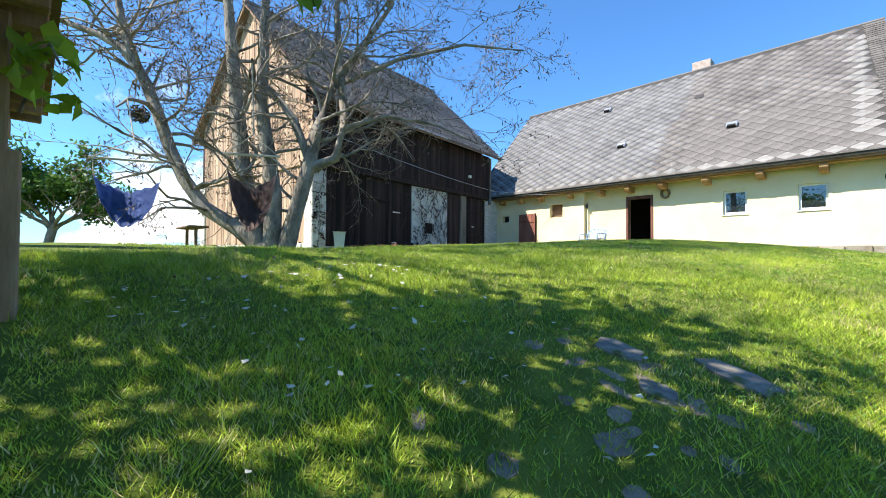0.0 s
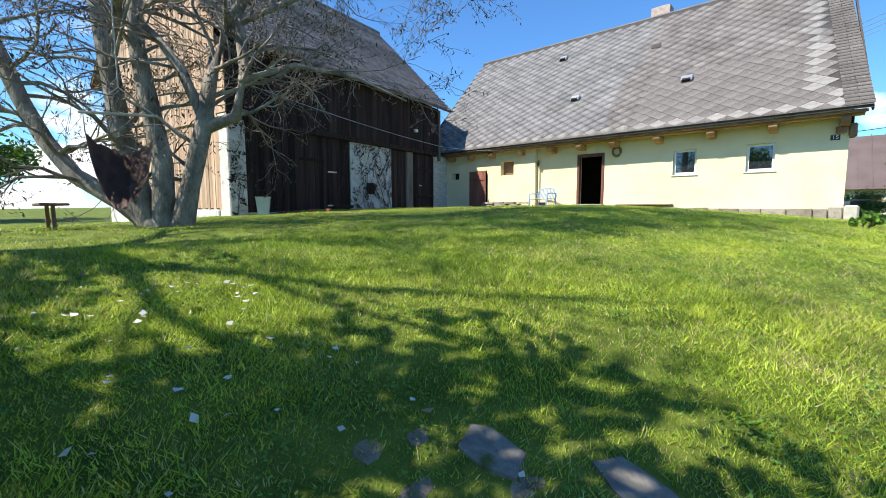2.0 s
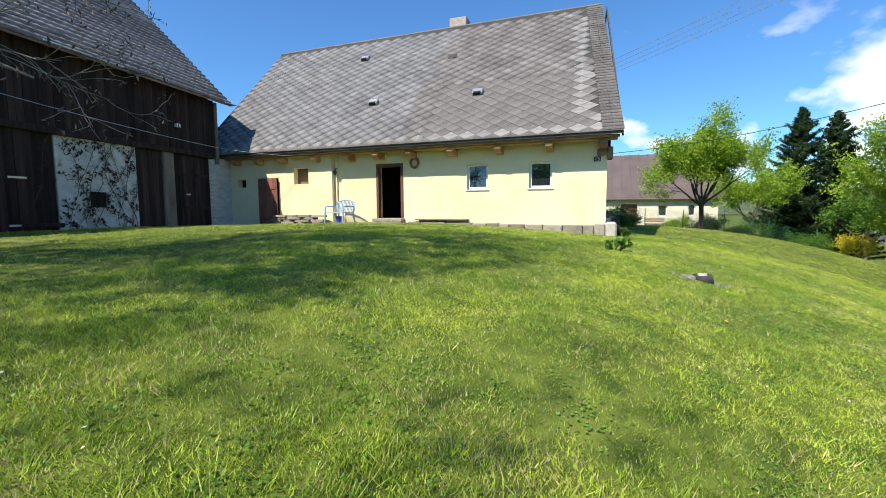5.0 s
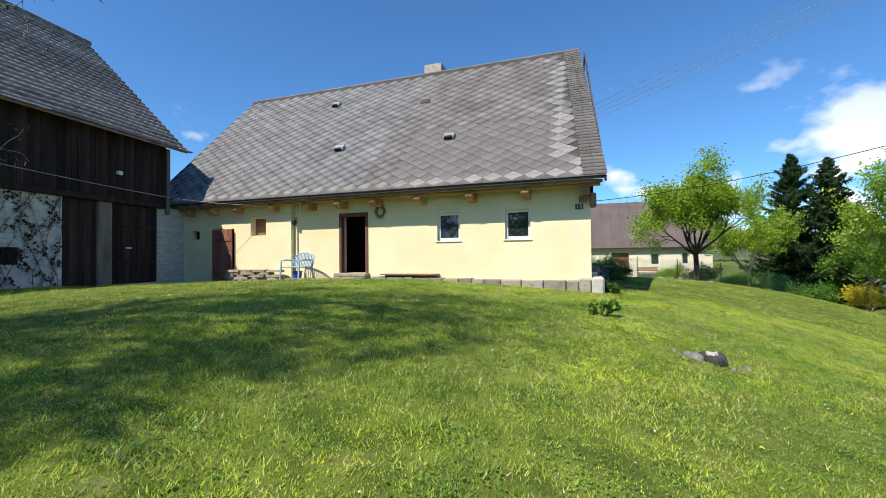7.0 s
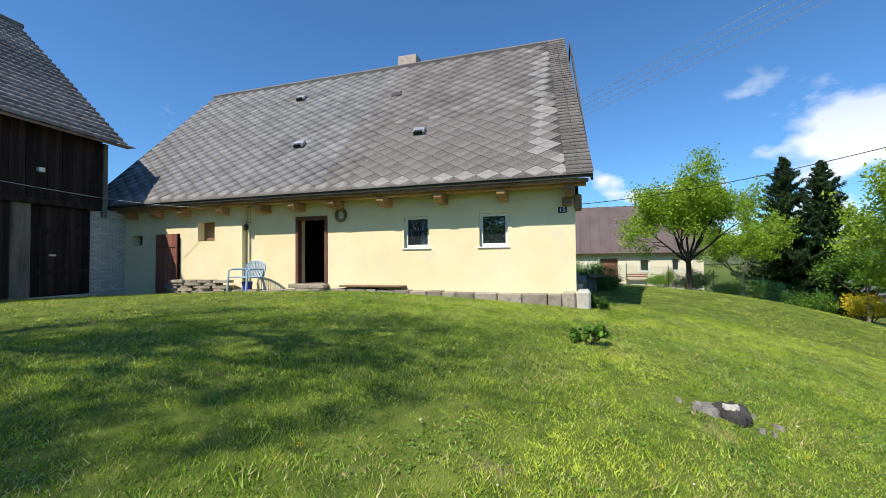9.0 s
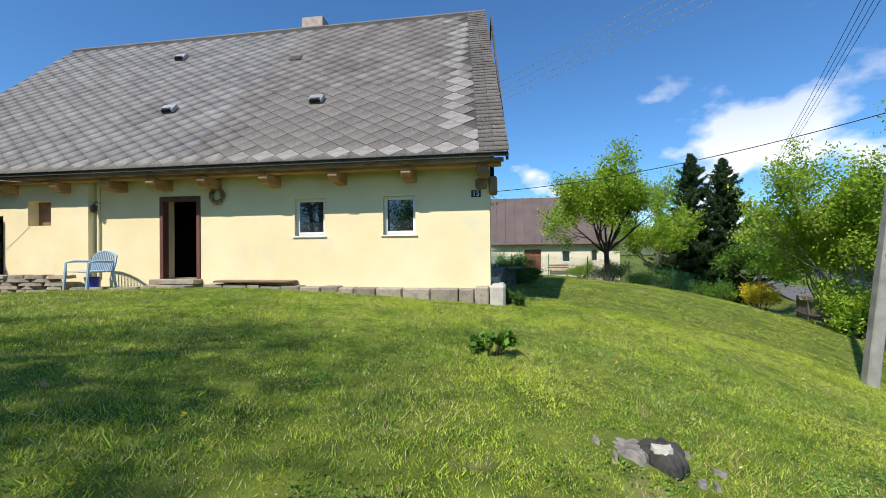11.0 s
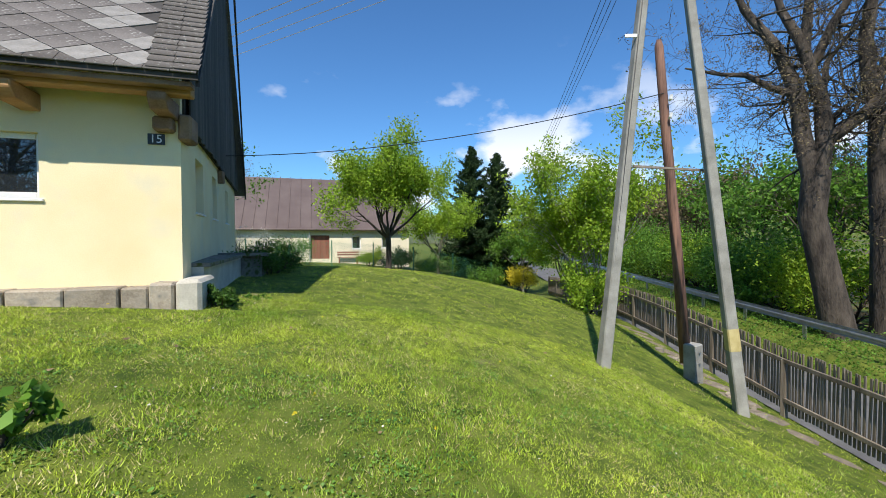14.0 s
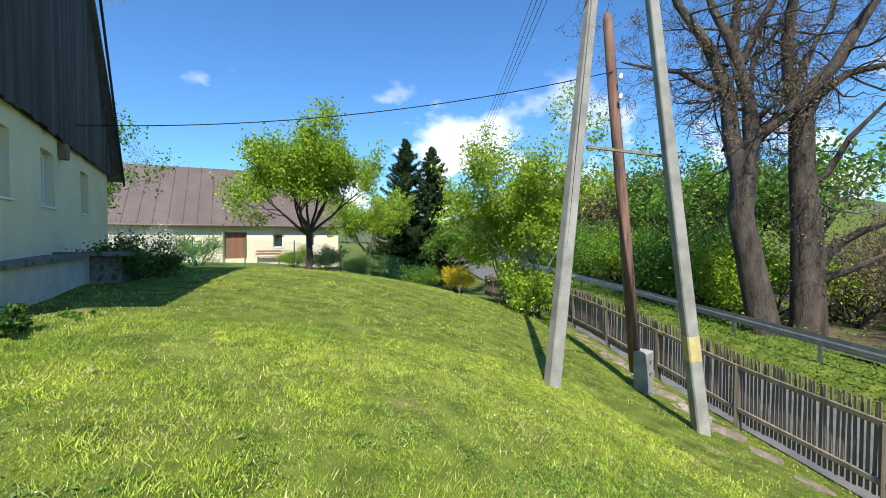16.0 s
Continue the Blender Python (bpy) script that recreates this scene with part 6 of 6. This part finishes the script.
strg = random.Random(12)
stack = thing("stone_stack", -9.65, 19.3, gz(-9.65, 19.2), "low stack of flat sandstone slabs against the wall", "stone stack")
for lay in range(5):
    x = -10.75 + strg.uniform(0, 0.15)
    while x < -8.7:
        w = strg.uniform(0.35, 0.75)
        part("slab", slab_stone(bmesh.new(), x + w / 2, 19.28 + strg.uniform(-0.04, 0.04), 1.84 + lay * 0.085, w, 0.42, 0.078, strg), M_STONE, stack)
        x += w + 0.01
for k in range(7):
    x = -7.6 + k * 0.42
    yq = 19.05 + strg.uniform(-0.1, 0.12)
    st = thing("paving_slab", x, yq, gz(x, yq), "flat sandstone slab before the doorway", "paving stone", "slabs before the doorway")
    part("stone", slab_stone(bmesh.new(), x, yq, gz(x, yq) - 0.03, 0.5, 0.4, 0.08, strg, strg.uniform(-0.3, 0.3)), M_STONE, st)
tank = thing("plastic_tub", -11.2, 8.95, gz(-11.2, 8.95), "pale plastic tub at the barn's corner", "tub", rz=7)
part("body", tube(bmesh.new(), [(0, 0, 0), (0, 0, 0.5), (0, 0, 0.52)], [0.2, 0.27, 0.3], 4), M_TANK, tank, local=True)
for k in range(4):
    bx, by = -11.35 + 0.3 * k, 9.6 + 0.35 * k
    b = thing("loose_brick", bx, by, gz(bx, by), "loose red brick at the foot of the barn", "brick", "bricks at the barn's foot")
    part("brick_body", box(bmesh.new(), -0.12, 0.12, -0.06, 0.06, 0, 0.07, pose(bx, by, gz(bx, by) + 0.01, 0, 0, strg.uniform(0, 90)), bevel=0.006), M_REDDOOR, b)

# ---- stones and remains in the lawn ----
for x, y, lx, ly, r in ((0.0, 4.42, 0.32, 0.24, 0.2), (0.58, 4.72, 0.46, 0.26, -0.3), (0.35, 4.1, 0.2, 0.16, 0.3)):
    s = thing("step_stone", x, y, gz(x, y), "grey flat stone set in the grassy bank", "stone", "stones in the bank")
    part("stone", slab_stone(bmesh.new(), x, y, gz(x, y) - 0.06, lx, ly, 0.1, strg, r, 0.02), M_STEP, s)
for k in range(24):
    x, y = strg.gauss(0.25, 0.38), strg.gauss(3.75, 0.6)
    lx, ly = strg.uniform(0.07, 0.24), strg.uniform(0.06, 0.16)
    tagged(part("ground_bare_patch", slab_stone(bmesh.new(), x, y, gz(x, y), lx, ly, 0.02, strg, strg.uniform(0, 3), 0.003), M_SOIL), "bare trodden soil in the bank", "soil", kind="structure")
stump = thing("burnt_stump", 3.15, 13.95, gz(3.15, 13.95), "low burnt tree stump flush with the grass", "stump")
zq = gz(3.15, 13.95)
def mound(cx, cy, cz, rx, ry, rz, seed):
    """A low rough hump of weathered wood, cracked and uneven."""
    rg = random.Random(seed)
    bm = bmesh.new()
    bmesh.ops.create_icosphere(bm, subdivisions=4, radius=1.0)
    ph = [rg.uniform(0, 6) for _ in range(4)]
    for q in bm.verts:
        a = math.atan2(q.co.y, q.co.x)
        k = 1 + 0.1 * math.sin(3 * a + ph[0]) + 0.07 * math.sin(7 * a + ph[1]) + 0.05 * math.sin(q.co.x * 9 + ph[2]) * math.sin(q.co.y * 11 + ph[3]) + rg.uniform(-0.025, 0.025)
        top = max(-1.0, min(0.75, q.co.z)) + 0.08 * math.sin(a * 11 + q.co.x * 5)
        q.co = Vector((cx + q.co.x * k * rx, cy + q.co.y * k * ry, cz + top * rz))
    return bm


part("wood", mound(3.02, 13.93, zq - 0.02, 0.2, 0.2, 0.1, 1), M_STUMP, stump)
part("charred_wood", mound(3.22, 13.9, zq - 0.02, 0.17, 0.22, 0.13, 2), M_CHAR, stump, "charred black wood")
cst = thing("pale_stone", 3.2, 13.82, zq + 0.07, "pale broken stone lying on a burnt stump", "stone")
part("stone", slab_stone(bmesh.new(), 3.2, 13.82, zq + 0.06, 0.15, 0.11, 0.05, strg), M_PLASTER, cst)
for k in range(9):
    x, y = 11.9 + 0.12 * k + strg.uniform(-0.3, 0.1), 18.8 + 0.45 * k
    s = thing("field_stone", x, y, gz(x, y), "rough stone lying in the strip by the fence", "stone", "stones by the fence")
    part("stone", slab_stone(bmesh.new(), x, y, gz(x, y) - 0.04, strg.uniform(0.14, 0.3), strg.uniform(0.12, 0.22), strg.uniform(0.07, 0.14), strg, strg.uniform(0, 3)), M_STONE, s)

for k in range(7):
    x, y = 3.1 + strg.uniform(-0.35, 0.6), 13.85 + strg.uniform(-0.3, 0.3)
    s = thing("wood_chip", x, y, gz(x, y), "grey weathered chip of wood by the burnt stump", "wood chip", "chips by the stump")
    part("chip", slab_stone(bmesh.new(), x, y, gz(x, y), strg.uniform(0.06, 0.13), strg.uniform(0.03, 0.07), 0.03, strg, strg.uniform(0, 3), 0.035), M_STUMP, s)
for k in range(13):
    y = 16.6 + k * 0.75
    x = fence_x(y) - strg.uniform(0.45, 0.8)
    tagged(part("ground_bare_patch", slab_stone(bmesh.new(), x, y, gz(x, y), strg.uniform(0.4, 0.7), strg.uniform(0.5, 0.9), 0.02, strg, strg.uniform(0, 3), 0.008), M_SOIL), "bare stony soil along the fence", "soil", kind="structure")

# petals and fallen leaves
prg = np.random.default_rng(40)
px, py = -2.6 + 3.4 * prg.random(110) ** 1.6, prg.uniform(1.9, 4.4, 110)
v, f = leaf_mesh(prg, np.stack([px, py, ground_z(px, py) + 0.05], 1), 1, 0.01, 0.026, 0.75, flat=0.8)
tagged(raw("petals", v, f, M_BLOSSOM), "white petals fallen on the grass", "petals", kind="stuff")
px, py = prg.uniform(-6, 8, 160), prg.uniform(2, 26, 160)
v, f = leaf_mesh(prg, np.stack([px, py, ground_z(px, py) + 0.04], 1), 1, 0.01, 0.03, 0.6, flat=0.7)
tagged(raw("fallen_leaves", v, f, M_BROWNLEAF), "dry brown leaves scattered in the grass", "leaves", kind="stuff")
px, py = prg.uniform(-2, 9, 45), prg.uniform(9, 24, 45)
v, f = leaf_mesh(prg, np.repeat(np.stack([px, py, ground_z(px, py) + 0.07], 1), 5, axis=0), 1, 0.006, 0.014, 0.6, flat=0.6)
tagged(raw("dandelions", v, f, M_YELLOWFLOWER), "yellow dandelion heads in the lawn", "flowers", kind="stuff")

px, py = prg.uniform(-4, 9, 420), prg.uniform(5, 24, 420)
v, f = leaf_mesh(prg, np.stack([px, py, ground_z(px, py) + 0.045], 1), 1, 0.004, 0.011, 0.8, flat=0.8)
tagged(raw("daisies", v, f, M_BLOSSOM), "tiny white daisies in the lawn", "flowers", kind="stuff")
wy_ = prg.uniform(8, 55, 26000)
wx_ = fence_x(wy_) + prg.uniform(4.7, 8.6, 26000)
wz_ = ground_z(wx_, wy_) + prg.random(26000) ** 2 * 0.45
v, f = leaf_mesh(prg, np.stack([wx_, wy_, wz_], 1), 1, 0.03, 0.05, 0.4)
tagged(raw("verge_weeds", v, f, M_MIDLEAF), "rank green weeds under the guard rail", "weeds", kind="stuff")

# ---- far hills ----
hv, hf = [], []
az = np.linspace(-75, 100, 90)
for q, a in enumerate(az):
    t = math.radians(a)
    hgt = 38 + 14 * math.sin(q * 0.21) + 7 * math.sin(q * 0.57 + 1) + (26 if 15 < a < 80 else 0) * math.sin(max(0, min(1, (a - 15) / 65)) * math.pi)
    hgt *= max(0.08, min(1, (a + 40) / 60))
    for rr, k in ((520, 0), (600, 0.55), (700, 1.0), (900, 0.9)):
        hv.append((rr * math.sin(t), rr * math.cos(t), hgt * k - 3 + (2.5 * math.sin(q * 3.1 + rr) if k else 0)))
for q in range(len(az) - 1):
    for k in range(3):
        o = q * 4 + k
        hf.append((o, o + 4, o + 5, o + 1))
tagged(raw("backdrop_hills", hv, hf, M_HILL, smooth=True), "distant wooded hills", "hills", kind="structure")

# ---- grass ----
def grass(name, n, x0, x1, y0, y1, hmin, hmax, wid, seed, keep, tuft=14):
    """Blades in tufts: each tuft has its own height and the way it bends."""
    rg = np.random.default_rng(seed)
    k = n // tuft
    cx, cy = rg.uniform(x0, x1, k), rg.uniform(y0, y1, k)
    ch, ca = rg.gamma(5.0, 0.2, k).clip(0.45, 1.9), rg.uniform(0, math.tau, k)
    who = rg.integers(0, k, n)
    loose = rg.random(n) < 0.4
    x = np.where(loose, rg.uniform(x0, x1, n), cx[who] + rg.normal(0, 0.028, n))
    y = np.where(loose, rg.uniform(y0, y1, n), cy[who] + rg.normal(0, 0.028, n))
    ok = keep(x, y, rg)
    x, y, who, loose = x[ok], y[ok], who[ok], loose[ok]
    n = len(x)
    patch = 0.8 + 0.3 * np.sin(x * 2.1 + 1.3 * np.sin(y * 1.3)) * np.sin(y * 1.9 + np.sin(x * 0.9))
    h = rg.uniform(hmin, hmax, n) * patch * np.where(loose, 0.7, ch[who])
    a = rg.uniform(0, math.tau, n)
    lean_a = np.where(loose, rg.uniform(0, math.tau, n), ca[who] + rg.normal(0, 0.7, n))
    lean = rg.uniform(0.2, 1.3, n) * h
    z = ground_z(x, y) - 0.005
    dx, dy = np.cos(a) * wid, np.sin(a) * wid
    tip = np.stack([x + np.cos(lean_a) * lean, y + np.sin(lean_a) * lean, z + h], 1)
    v = np.stack([np.stack([x - dx, y - dy, z], 1), np.stack([x + dx, y + dy, z], 1), tip], 1).reshape(-1, 3)
    return tagged(raw(name, v, np.arange(n * 3).reshape(-1, 3), M_BLADE), "short mown grass blades", "grass", kind="stuff")


def off_stones(x, y, rg):
    ok = np.ones(len(x), bool)
    for cx, cy, r in ((0.0, 4.42, 0.12), (0.58, 4.72, 0.16), (3.1, 13.93, 0.27)):
        ok &= (x - cx) ** 2 + (y - cy) ** 2 > r * r
    ok &= ~((x > -14.3) & (x < 1.9) & (y > 19.4))
    ok &= ~((x < -12.5 - 0.12 * (y - 13.9)) & (y > 8) & (y < 20))
    ok &= x < fence_x(y) + 1.2
    bare = np.exp(-((x - 0.25) ** 2 / 0.5 + (y - 3.6) ** 2 / 1.6))
    ok &= rg.random(len(x)) > bare * 0.72
    return ok


grass("grass_bank", 400000, -4.5, 3.5, 1.6, 8.0, 0.028, 0.062, 0.0038, 1, off_stones)
grass("grass_lawn_near", 900000, -4.0, 9.5, 8.0, 20.5, 0.022, 0.043, 0.0042, 2, off_stones)
grass("grass_lawn_far", 420000, -14.0, 14.0, 2.5, 36.0, 0.022, 0.05, 0.0068, 3, off_stones, tuft=5)
# clover and small weeds between the blades
krg = np.random.default_rng(71)
kc = np.stack([krg.uniform(-4, 8, 700), krg.uniform(3, 18, 700)], 1)
kp = np.repeat(kc, 60, axis=0) + krg.normal(0, 0.11, (42000, 2))
kp = kp[off_stones(kp[:, 0], kp[:, 1], krg)]
v, f = leaf_mesh(krg, np.stack([kp[:, 0], kp[:, 1], ground_z(kp[:, 0], kp[:, 1]) + 0.022], 1), 1, 0.008, 0.011, 0.9, flat=0.75)
tagged(raw("clover", v, f, M_CLOVER), "low clover and small broad weeds in the lawn", "clover", kind="stuff")
# leaf litter under the wood across the lane
lx, ly = np.meshgrid(np.linspace(7.4, 60, 40), np.linspace(-10, 75, 60))
LX = fence_x(ly) + lx
LZ = ground_z(LX, ly) + 0.05 + 0.12 * np.sin(LX * 1.1) * np.sin(ly * 0.9)
li = np.arange(LX.size).reshape(LX.shape)
lq = np.stack([li[:-1, :-1], li[:-1, 1:], li[1:, 1:], li[1:, :-1]], -1).reshape(-1, 4)
tagged(raw("ground_woodland", np.stack([LX, ly, LZ], -1), lq, M_LITTER, smooth=True), "brown leaf litter with green weeds under the wood", "ground", kind="structure")
